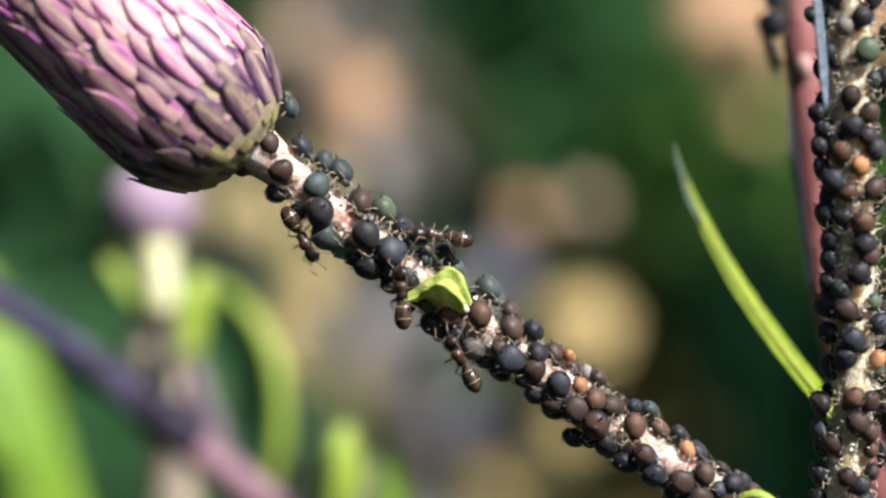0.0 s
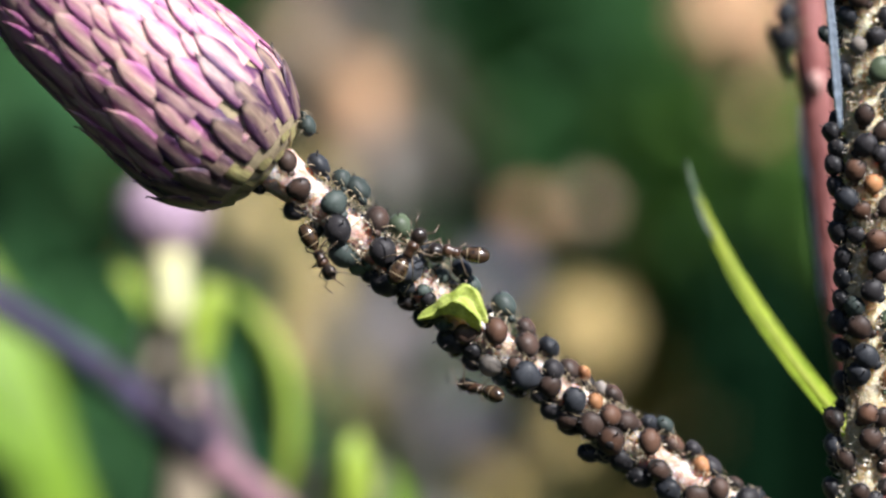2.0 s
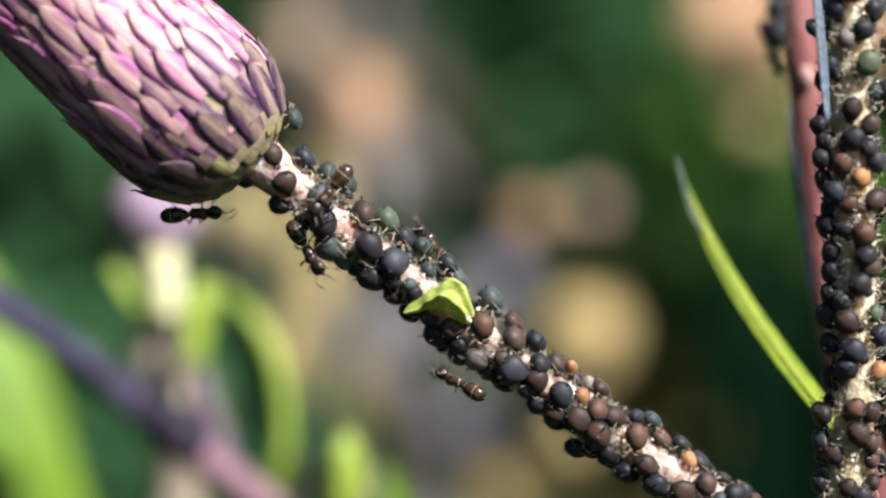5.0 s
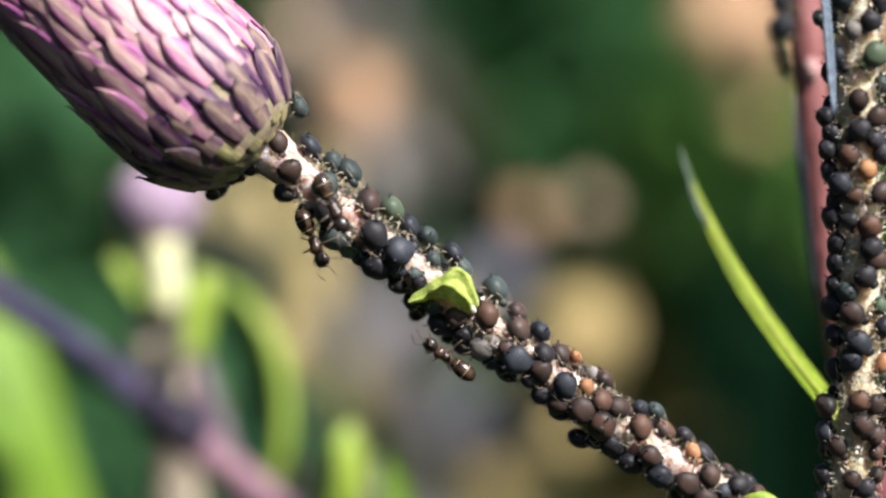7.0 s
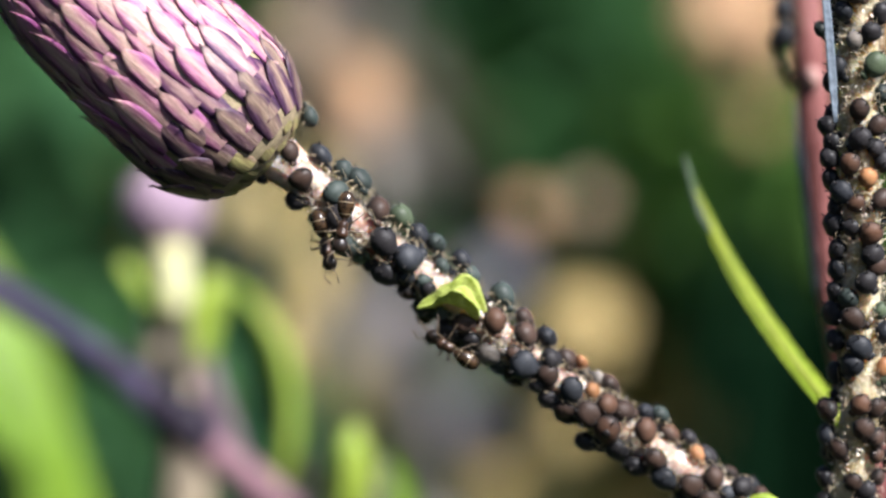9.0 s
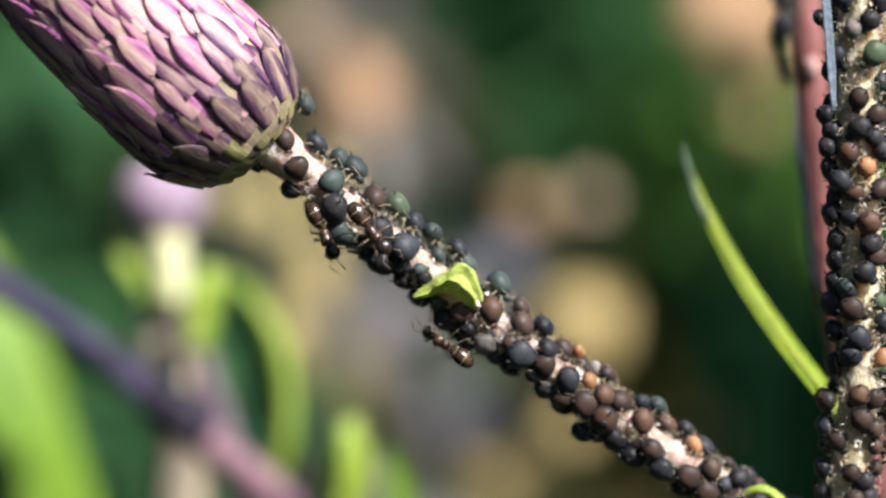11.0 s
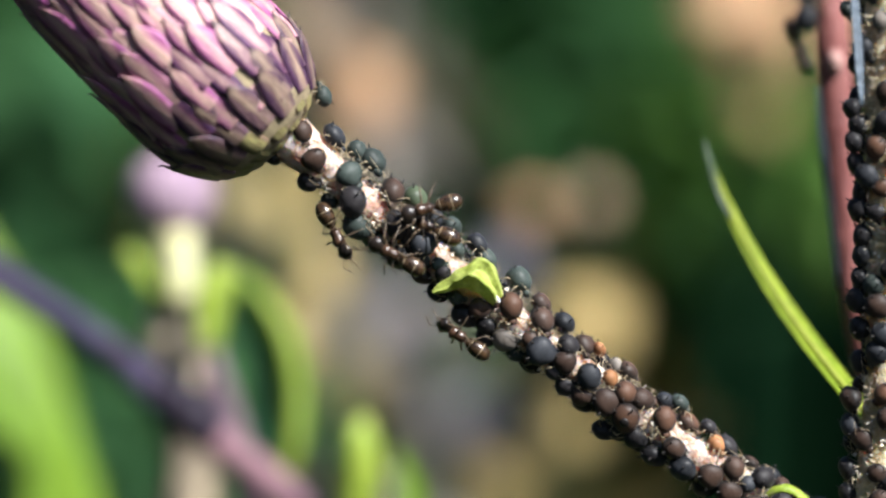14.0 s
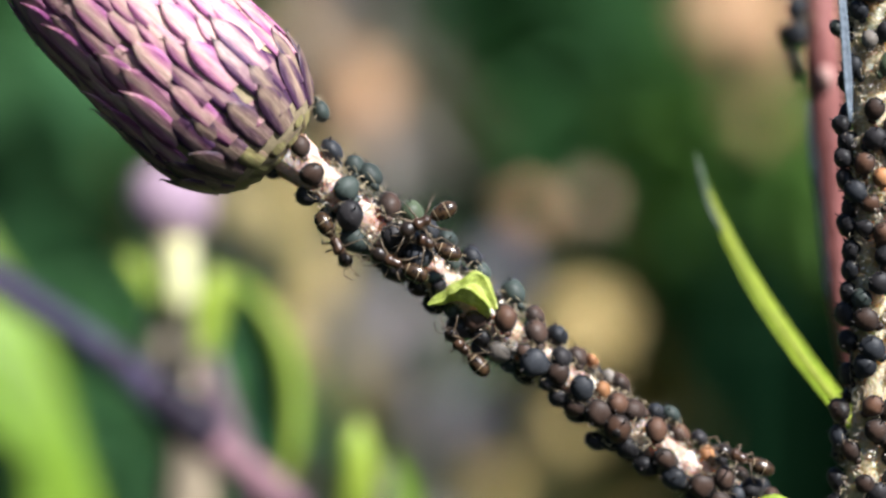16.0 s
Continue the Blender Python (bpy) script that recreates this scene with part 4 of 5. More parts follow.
under(part("leaf_tip", blade_mesh(spline([at(20.10, 18.40, 8.99), at(20.50, 18.35, 7.30), at(21.05, 18.30, 5.40), at(21.70, 18.00, 3.60), at(22.45, 17.70, 2.10)], 16), (0.0002, 0.0006, 0.0008, 0.0007, 0.0002), Vector((0.35, -0.9, 0.28)), 0.25, 4, 0.0003), M["grey_tip"], None, "withered grey leaf tip"), thistle)

# a red-stemmed weed close behind the upright stem
weed = thing("red_weed", "smooth red weed stem with pale scars, blurred behind the thistle", "weed stem", at_place=(0.04, 0.04, 0.0))
red_line = spline([at(29.68, 24.41, 48.50), at(30.78, 23.60, 32.23), at(31.42, 22.90, 22.12), at(32.28, 22.90, 12.09), at(33.30, 22.90, 2.07), at(34.49, 22.90, -5.97), at(36.41, 23.60, -14.03), at(38.96, 24.41, -22.17), at(43.47, 25.81, -36.02), at(46.70, 26.61, -53.97), Vector((0.05, 0.035, 0.68)), Vector((0.048, 0.037, 0.45)), Vector((0.04, 0.04, 0.0))], 90)
under(part("stalk", tube(bmesh.new(), red_line, [0.0015] * 91, 14, 0.02), M["red"]), weed)

for p, r in ((at(31.81, 21.10, 16.05), 0.0011),):
    scar = under(part("leaf_scar", egg(r, r * 0.8, r * 0.7, 0, 0, 0.1, 8, 12), M["scar"], None, "pale leaf scar"), weed)
    scar.matrix_basis = Matrix.Translation(p) @ pose(0, 0, 0, 0, 85, 0)
under(part("stipule", blade_mesh(spline([at(28.85, -4.60, 22.02), at(29.28, -4.60, 17.62), at(29.54, -4.80, 14.10), at(29.80, -4.80, 10.80)], 16), (0.0006, 0.0007, 0.0007, 0.0003), Vector((0.1, -0.95, 0.3)), 0.2, 4, 0.0002), M["pale_blade"], None, "pale bluish stipule"), thistle)
for p, size in ((at(30.3, 23.0, 22.6), 2.3), (at(30.35, 23.0, 20.3), 2.5)):
    perch = standing(p, Vector((0.1, -0.2, 1)), Vector((-0.9, -0.4, 0)).normalized()) @ Matrix.Diagonal((size, size, size, 1))
    copy_thing(APHIDS["ink", 1], Matrix()).matrix_basis = perch

under(part("sheath", blade_mesh(spline([at(30.29, 20.79, 13.71), at(30.53, 20.79, 10.47), at(30.93, 20.79, 7.49), at(31.55, 21.19, 3.2), at(32.35, 21.6, -3.6)], 20), (0.0002, 0.0005, 0.0007, 0.0005, 0.0002), Vector((-0.6, -0.8, 0.1)), 0.3, 4, 0.0002), M["pale_blade"], None, "pale bluish leaf sheath"), weed)

# a second thistle shoot behind: mauve bud on a pale neck, bright lobes, a curled leaf
shoot = thing("thistle_shoot", "young thistle shoot with a mauve bud, seen out of focus", "thistle", at_place=(-0.026, 0.055, 0.0))
c = at(-33.04, 85.76, 4.69)
far_bud = under(part("bud", egg(0.00511, 0.00500, 0.00500, 0, 0, 0.12, 14, 28), M["far_bud"], None, "round mauve bud"), shoot)
far_bud.matrix_basis = Matrix.Translation(c) @ pose(0, 0, 0, 0, 78, 0)
under(part("neck", rod([at(-32.3, 83.9, 0.6), at(-32.1, 83.9, -2.51), at(-31.7, 84.1, -7.20)], (0.00215, 0.00205, 0.00180), 14), M["neck"]), shoot)
under(part("stalk", rod([at(-33.2, 87.6, -6.6), at(-33.6, 87.8, -10.2), at(-32.4, 88.2, -14.2), at(-30.9, 88.6, -19.2), at(-30.4, 89.2, -25.4), at(-31.8, 90.4, -38.0), at(-34.0, 92.40, -69.64), Vector((-0.03, 0.056, 0.64)), Vector((-0.03, 0.056, 0.4)), Vector((-0.026, 0.055, 0))], (0.0024, 0.0033, 0.0036, 0.0034, 0.0030, 0.0026, 0.0022), 14), M["dull_stalk"]), shoot)
under(part("side_stalk", rod([at(-28.8, 86.6, -11.4), at(-28.3, 86.4, -14.8), at(-27.0, 86.2, -18.8), at(-25.6, 86.4, -23.6), at(-24.0, 87.07, -31.0), at(-22.31, 88.37, -55.72), Vector((-0.022, 0.055, 0.65)), Vector((-0.024, 0.055, 0.4)), Vector((-0.026, 0.055, 0.0))], (0.0011, 0.0015, 0.0017, 0.0017, 0.0015, 0.0015), 12), M["mauve_stalk"]), shoot)
under(part("lobe", blade_mesh(spline([at(-38.0, 84.5, -1.3), at(-36.6, 84.5, -2.9), at(-34.8, 84.5, -5.2), at(-33.4, 85.2, -7.2)], 16), (0.0010, 0.0028, 0.0032, 0.0016), Vector((0.3, -0.6, 0.74)), 0.3, 6, 0.00033), M["lime"]), shoot)
under(part("lobe", blade_mesh(spline([at(-26.9, 81.2, -2.6), at(-27.3, 80.7, -4.7), at(-27.9, 80.7, -8.0), at(-28.4, 81.2, -12.6)], 16), (0.0016, 0.0032, 0.0033, 0.0022), Vector((0.35, -0.85, 0.40)), 0.15, 6, 0.00033), M["lime"]), shoot)
curl = [at(-27.0, 91.9, -4.2), at(-24.6, 91.9, -8.6), at(-22.9, 91.9, -14.5), at(-22.5, 91.9, -20.5), at(-23.4, 91.9, -28.0)]
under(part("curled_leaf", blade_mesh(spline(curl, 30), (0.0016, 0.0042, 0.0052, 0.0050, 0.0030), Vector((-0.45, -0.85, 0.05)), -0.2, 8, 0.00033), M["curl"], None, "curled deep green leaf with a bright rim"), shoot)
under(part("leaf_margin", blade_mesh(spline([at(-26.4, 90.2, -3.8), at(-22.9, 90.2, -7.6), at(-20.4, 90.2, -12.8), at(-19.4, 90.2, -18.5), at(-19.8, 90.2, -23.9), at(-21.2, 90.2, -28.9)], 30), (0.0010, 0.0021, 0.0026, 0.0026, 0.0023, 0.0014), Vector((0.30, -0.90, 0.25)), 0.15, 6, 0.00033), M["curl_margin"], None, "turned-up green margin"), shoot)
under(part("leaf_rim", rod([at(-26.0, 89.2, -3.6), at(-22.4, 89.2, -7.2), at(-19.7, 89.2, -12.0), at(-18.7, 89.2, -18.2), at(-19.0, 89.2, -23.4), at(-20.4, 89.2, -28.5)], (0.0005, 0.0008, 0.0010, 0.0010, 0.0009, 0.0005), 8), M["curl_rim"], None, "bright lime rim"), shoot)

# a purple stem that leans across behind the bud
lean = thing("purple_stem", "dark purple weed stem leaning across, out of focus", "weed stem", at_place=(0.03, 0.05, 0.0))
under(part("stalk", rod([at(-75.42, 78.53, 10.71), at(-60.38, 78.53, 1.00), at(-48.85, 77.00, -6.04), at(-39.50, 77.00, -12.03), at(-31.26, 75.69, -18.66), at(-27.66, 75.69, -21.52)], (0.00174, 0.00174, 0.00174, 0.00185, 0.00218, 0.00218), 14), M["purple"]), lean)
under(part("lower_stalk", rod([at(-28.03, 75.69, -21.27), at(-24.43, 75.69, -23.87), at(-18.23, 75.69, -28.77), at(-10.22, 77.00, -36.08), at(-1.50, 79.73, -45.24), at(7.36, 82.23, -59.61), at(13.85, 85.18, -93.58), Vector((0.03, 0.05, 0.55)), Vector((0.03, 0.05, 0.3)), Vector((0.03, 0.05, 0.0))], (0.00215, 0.00195, 0.00185, 0.00185, 0.00190, 0.00200, 0.00210), 14), M["rosy"], None, "rosy lower stalk"), lean)
for p, r in ((at(-30.47, 75.36, -18.64), 0.00294), (at(-28.55, 74.82, -20.21), 0.00273), (at(-32.63, 75.80, -16.81), 0.00218), (at(-37.86, 76.89, -13.14), 0.00207)):
    knot = under(part("node", egg(0.00262, r, r, 0, 0, 0, 8, 14), M["dark_node"], None, "swollen dark node"), lean)
    knot.matrix_basis = Matrix.Translation(p) @ pose(0, 0, 0, 0, 38, 0)

BLADES = (
    ([(-71.99, 122.00, 8.04), (-65.06, 120.00, -5.69), (-57.50, 118.00, -17.81), (-52.50, 118.00, -29.97), (-48.51, 120.00, -44.55)], (3, 9, 11, 12, 12), (0.5, -0.8, 0.3), "grass"),
    ([(-68.80, 150.00, 3.62), (-66.06, 148.00, -4.62), (-61.79, 146.00, -13.93), (-58.51, 145.00, -23.20), (-55.40, 145.00, -37.94)], (2, 7, 10, 11, 11), (0.6, -0.7, 0.2), "grass"),
    ([(-10.66, 75.33, -19.26), (-10.98, 74.32, -22.14), (-11.23, 74.32, -26.47), (-11.44, 76.46, -35.38)], (0.9, 4.1, 4.8, 3.7), (0.4, -0.9, 0.3), "lime"),
    ([(-7.12, 82.16, -23.54), (-5.97, 82.16, -27.21), (-5.34, 82.16, -32.93), (-5.98, 83.27, -39.44)], (0.7, 3.0, 3.9, 3.4), (0.5, -0.8, 0.3), "grass"),
)
for pts, widths, up, mat_name in BLADES:
    foot = pts[-1]
    for drop in (12, 30, 70, 150, 330):
        pts = list(pts) + [(foot[0] + drop * 0.02, foot[1], foot[2] - drop)]
    pts.append((foot[0] + 8, foot[1], -805))
    grass_blade(pts, list(widths) + [widths[-1]] * 5 + [widths[-1] * 0.7], up, "bright green grass blade, blurred behind the thistle", mat_name)


# ---- dried heads and weeds farther back ----
def dry_head(place, across, tall, mat_name, label, seed):
    """A withered flower head on a thin stalk: a ragged tuft over a cup."""
    rnd = random.Random(seed)
    p = Vector(place)
    ob = thing("dried_head", label, "dried flower", "withered heads behind", (p.x + rnd.uniform(-0.02, 0.02), p.y, 0))
    verts, faces = [], []
    for _ in range(260):
        w = Vector((rnd.gauss(0, 1), rnd.gauss(0, 1), rnd.gauss(0, 1))).normalized()
        q = Vector((w.x * across, w.y * across, w.z * tall)) * rnd.uniform(0.35, 0.8)
        e = q + Vector((w.x, w.y, w.z + 0.4)).normalized() * across * rnd.uniform(0.3, 0.55)
        s = w.orthogonal().normalized() * across * 0.09
        s2 = w.cross(s).normalized() * across * 0.09
        k = len(verts)
        verts += [p + q - s, p + q + s, p + q + s2, p + e]
        faces += [(k, k + 1, k + 3), (k + 1, k + 2, k + 3), (k + 2, k, k + 3)]
    tagged(under(raw("tuft", verts, faces, M[mat_name], smooth=False), ob), kind="stuff")
    body = egg(tall * 0.64, across * 0.64, across * 0.64, 0, 0, 0.2, 10, 16)
    c = under(part("cup", body, M[mat_name]), ob)
    c.matrix_basis = Matrix.Translation(p) @ pose(0, 0, 0, 0, -90, 0)
    # stalk takes the shade-darkened green as well
    under(part("stalk", rod([p - Vector((0, 0, tall * 0.7)), p * 0.75 + Vector(ob.location) * 0.25, Vector(ob.location)], (0.0006, 0.0007, 0.0010), 6, 10), M["shade_tone_leaf"]), ob)
    return ob


dry_head((-0.0190, 0.344, 0.8312), 0.0078, 0.0106, "dry", "dry peach-coloured fluffy seed head", 41)
dry_head((-0.0329, 0.344, 0.8466), 0.0050, 0.0064, "brown_head", "dry brownish-coloured fluffy seed head", 42)
dry_head((0.0581, 0.344, 0.8513), 0.0072, 0.0108, "dry", "large dry beige seed head", 43)
dry_head((0.0668, 0.368, 0.8385), 0.0052, 0.0070, "dry", "dry beige seed head", 44)
dry_head((0.0707, 0.376, 0.8584), 0.0082, 0.0094, "dry", "dry beige seed head", 45)
dry_head((0.0737, 0.400, 0.8305), 0.0050, 0.0060, "straw", "withered straw-yellow seed head", 47)
dry_head((0.0744, 0.360, 0.8467), 0.0060, 0.0085, "dry", "dry beige seed head", 48)
dry_head((0.0939, 0.352, 0.8498), 0.0077, 0.0112, "dry", "large dry beige seed head", 49)
dry_head((0.0177, 0.336, 0.8074), 0.0043, 0.0043, "dry", "round withered brown flower head", 50)
dry_head((0.0308, 0.344, 0.8098), 0.0034, 0.0036, "brown_head", "round withered brown flower head", 51)
dry_head((0.0286, 0.320, 0.7826), 0.0088, 0.0094, "straw", "withered straw-yellow flower head", 52)
dry_head((0.0260, 0.336, 0.7603), 0.0058, 0.0072, "straw", "withered straw-yellow flower head", 53)
dry_head((-0.0316, 0.240, 0.8050), 0.0035, 0.0072, "straw", "withered straw-yellow flower head", 54)
dry_head((-0.0244, 0.264, 0.7938), 0.0044, 0.0092, "straw", "withered straw-yellow flower head", 55)
dry_head((-0.0323, 0.288, 0.7804), 0.0049, 0.0088, "straw", "withered straw-yellow flower head", 56)
dry_head((-0.0198, 0.336, 0.7688), 0.0052, 0.0090, "olive_leaf", "withered olive flower head", 57)
dry_head((-0.0294, 0.384, 0.8146), 0.0048, 0.0070, "straw", "withered olive flower head", 58)
dry_head((0.0173, 0.344, 0.7500), 0.0046, 0.0049, "brown_head", "round withered brown flower head", 59)
dry_head((0.0185, 0.328, 0.7704), 0.0050, 0.0071, "straw", "withered straw-yellow flower head", 61)
dry_head((0.0116, 0.336, 0.7495), 0.0060, 0.0060, "straw", "withered olive flower head", 62)
dry_head((0.0069, 0.344, 0.7597), 0.0069, 0.0069, "lilac", "greyish lilac withered thistle head", 63)
dry_head((0.0124, 0.376, 0.7937), 0.0060, 0.0060, "lilac", "greyish lilac withered thistle head", 64)
dry_head((-0.0093, 0.400, 0.7839), 0.0045, 0.0070, "lilac", "greyish lilac withered thistle head", 65)
dry_head((-0.0053, 0.400, 0.7664), 0.0046, 0.0054, "lilac", "greyish lilac withered thistle head", 66)


def leafy_weed(place, tall, spread, count, size, mat_name, label, seed, low=0.05, level=0.75):
    """A bushy weed: a stem with side shoots and many small pointed leaves, uneven and with gaps."""
    rnd = random.Random(seed)
    foot = Vector((place[0], place[1], 0))
    ob = thing("leafy_weed", label, "weed", "weeds behind", foot)
    tips = []
    for k in range(7):
        top = foot + Vector((rnd.uniform(-1, 1) * spread, rnd.uniform(-1, 1) * spread, tall * rnd.uniform(level, 1.0)))
        mid = foot.lerp(top, 0.5) + Vector((rnd.uniform(-1, 1), rnd.uniform(-1, 1), 0)) * spread * 0.3
        line = spline([foot, mid, top], 12)
        tips.append(line)
        under(part("shoot", tube(bmesh.new(), line, [0.004 * (1 - 0.75 * i / 12) for i in range(13)], 6), M["shade_tone_leaf"]), ob)
    verts, faces = [], []
    for _ in range(count):
        line = rnd.choice(tips)
        b = line[min(12, max(1, int(12 * rnd.uniform(low, 1.05))))]
        b = b + Vector((rnd.gauss(0, 0.3), rnd.gauss(0, 0.3), rnd.gauss(0, 0.25))) * spread
        way = Vector((rnd.gauss(0, 1), rnd.gauss(0, 1), rnd.gauss(0.1, 0.7))).normalized()
        side = way.cross(Vector((rnd.gauss(0, 0.5), rnd.gauss(0, 0.5), 1))).normalized()
        up = side.cross(way)
        ln = size * rnd.uniform(0.6, 1.3)
        w = ln * rnd.uniform(0.16, 0.26)
        k = len(verts)
        for f, g in ((0.0, 0.15), (0.3, 1.0), (0.65, 0.8)):
            c = b + way * ln * f - up * ln * 0.25 * f * f
            verts += [c - side * w * g + up * w * 0.3, c, c + side * w * g + up * w * 0.3]
        verts.append(b + way * ln - up * ln * 0.25)
        for r in (0, 3):
            faces += [(k + r, k + r + 1, k + r + 4, k + r + 3), (k + r + 1, k + r + 2, k + r + 5, k + r + 4)]
        faces += [(k + 6, k + 7, k + 9), (k + 7, k + 8, k + 9)]
    tagged(under(raw("foliage", verts, faces, M[mat_name], smooth=False), ob), kind="stuff")
    return ob


WEEDS = (
    ((-0.050, 0.62), 0.98, 0.028, 700, 0.035, "grey_leaf", "greyish withered leafy weed, half dry"),
    ((-0.065, 0.58), 0.83, 0.035, 600, 0.035, "olive_leaf", "olive-brown withered weed, half dry"),
    ((-0.012, 0.72), 0.79, 0.035, 500, 0.035, "grey_leaf", "greyish withered leafy weed, half dry"),
    ((0.045, 0.74), 0.79, 0.035, 650, 0.035, "olive_leaf", "olive-brown withered weed, half dry"),
    ((0.05, 0.88), 1.04, 0.05, 800, 0.04, "dim_tone_leaf", "green leafy weed standing in sunlight"),
    ((0.11, 0.80), 0.84, 0.06, 900, 0.04, "shade_tone_leaf", "leafy weed with deep shade put into its dark green"),
    ((0.12, 0.90), 0.80, 0.08, 800, 0.045, "shade_tone_leaf", "leafy weed with deep shade put into its dark green"),
    ((0.20, 0.95), 1.05, 0.12, 900, 0.05, "shade_tone_leaf", "leafy weed with deep shade put into its dark green"),
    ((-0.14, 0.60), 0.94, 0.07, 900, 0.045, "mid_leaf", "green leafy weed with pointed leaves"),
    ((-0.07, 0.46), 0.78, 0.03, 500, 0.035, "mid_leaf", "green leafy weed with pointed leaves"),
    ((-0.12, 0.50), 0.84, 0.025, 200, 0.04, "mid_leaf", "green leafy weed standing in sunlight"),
    ((0.02, 1.10), 1.15, 0.16, 900, 0.05, "shade_tone_leaf", "leafy weed with deep shade put into its dark green"),
    ((0.30, 1.10), 1.15, 0.16, 900, 0.05, "shade_tone_leaf", "leafy weed with deep shade put into its dark green"),
    ((-0.30, 1.10), 1.15, 0.16, 900, 0.05, "shade_tone_leaf", "leafy weed with deep shade put into its dark green"),
    ((0.12, 1.25), 1.25, 0.16, 900, 0.06, "shade_tone_leaf", "leafy weed with deep shade put into its dark green"),
    ((-0.10, 1.25), 1.25, 0.16, 900, 0.06, "shade_tone_leaf", "leafy weed with deep shade put into its dark green"),
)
for k, (place, tall, spread, count, size, mat_name, label) in enumerate(WEEDS):
    leafy_weed(place, tall, spread, count, size, mat_name, label, 70 + k, 0.35)
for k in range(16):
    leafy_weed((-1.35 + 0.18 * k, 1.7 + 0.25 * (k % 3)), 1.45, 0.2, 900, 0.09, "shade_tone_leaf" if k % 3 else "mid_leaf", "tall weed at the back, mostly in shade-darkened green", 100 + k)
# weeds added out of view to shade the clearing's back and block sky light
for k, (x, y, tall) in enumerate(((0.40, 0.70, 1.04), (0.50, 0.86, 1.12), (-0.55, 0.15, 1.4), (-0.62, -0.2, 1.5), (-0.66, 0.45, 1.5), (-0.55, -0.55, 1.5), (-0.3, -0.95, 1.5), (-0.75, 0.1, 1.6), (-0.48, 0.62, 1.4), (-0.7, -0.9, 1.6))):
    leafy_weed((x, y), tall, 0.11, 1300, 0.07, "shade_tone_leaf", "unseen dark weed added to cast shade and block sky", 140 + k, 0.2)


def meadow(count, seed):
    """Low unseen grass round the plants, thinning with distance; dark to cut bounced light."""
    rnd, verts, faces = random.Random(seed), [], []
    for _ in range(count):
        r, a = 0.25 + 5.0 * rnd.random() ** 1.6, rnd.uniform(0, 2 * math.pi)
        p = Vector((r * math.cos(a), r * math.sin(a) + 0.2, -0.02))
        h, w = rnd.uniform(0.18, 0.45), rnd.uniform(0.003, 0.006)
        lean = Vector((rnd.gauss(0, 0.35), rnd.gauss(0, 0.35), 0)) * h
        side = Vector((math.cos(a * 7), math.sin(a * 7), 0)) * w
        k = len(verts)
        verts += [p - side, p + side, p + lean * 0.3 + Vector((0, 0, h * 0.6)) - side * 0.8, p + lean * 0.3 + Vector((0, 0, h * 0.6)) + side * 0.8, p + lean + Vector((0, 0, h))]
        faces += [(k, k + 1, k + 3, k + 2), (k + 2, k + 3, k + 4)]
    return verts, faces


tagged(raw("meadow_grass", *meadow(16000, 9), M["shade_tone_leaf"], smooth=False), "low dark meadow grass added unseen to cut bounced light", "grass", kind="stuff")
# more unseen weeds, set towards the sun to shade the right background
leafy_weed((0.33, 0.76), 0.96, 0.07, 2600, 0.06, "shade_tone_leaf", "unseen dark weed added to cast shade and block sky", 171, 0.45)
leafy_weed((0.42, 0.66), 1.04, 0.08, 2600, 0.06, "shade_tone_leaf", "unseen dark weed added to cast shade and block sky", 172, 0.5)
leafy_weed((0.29, 0.66), 0.92, 0.07, 2600, 0.06, "shade_tone_leaf", "unseen dark weed added to cast shade and block sky", 173, 0.5)
leafy_weed((0.36, 0.56), 0.98, 0.08, 2600, 0.06, "shade_tone_leaf", "unseen dark weed added to cast shade and block sky", 174, 0.5)
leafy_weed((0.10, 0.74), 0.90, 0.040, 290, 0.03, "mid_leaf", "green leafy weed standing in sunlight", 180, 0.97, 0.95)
leafy_weed((0.106, 0.62), 0.848, 0.030, 300, 0.026, "lit_tone_leaf", "leafy weed with sunlight put into its bright yellow-green", 181, 1.0, 0.96)
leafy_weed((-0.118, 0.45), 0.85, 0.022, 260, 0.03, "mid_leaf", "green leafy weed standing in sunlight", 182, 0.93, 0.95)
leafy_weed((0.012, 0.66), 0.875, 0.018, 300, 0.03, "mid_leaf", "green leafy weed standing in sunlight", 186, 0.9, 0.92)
leafy_weed((-0.019, 0.60), 0.925, 0.013, 200, 0.03, "grey_leaf", "greyish withered leafy weed, half dry", 185, 0.9, 0.9)
leafy_weed((-0.010, 0.70), 0.80, 0.025, 50, 0.03, "grey_leaf", "greyish withered leafy weed, half dry", 183, 0.9, 0.95)
leafy_weed((0.036, 0.68), 0.77, 0.03, 350, 0.03, "olive_leaf", "olive-brown withered weed, half dry", 184, 0.86, 0.94)


# ---- ants ----
HIPS = ((0.42, 0.20, 0.10, 50), (0.05, 0.24, 0.06, 0), (-0.30, 0.20, 0.06, -48))


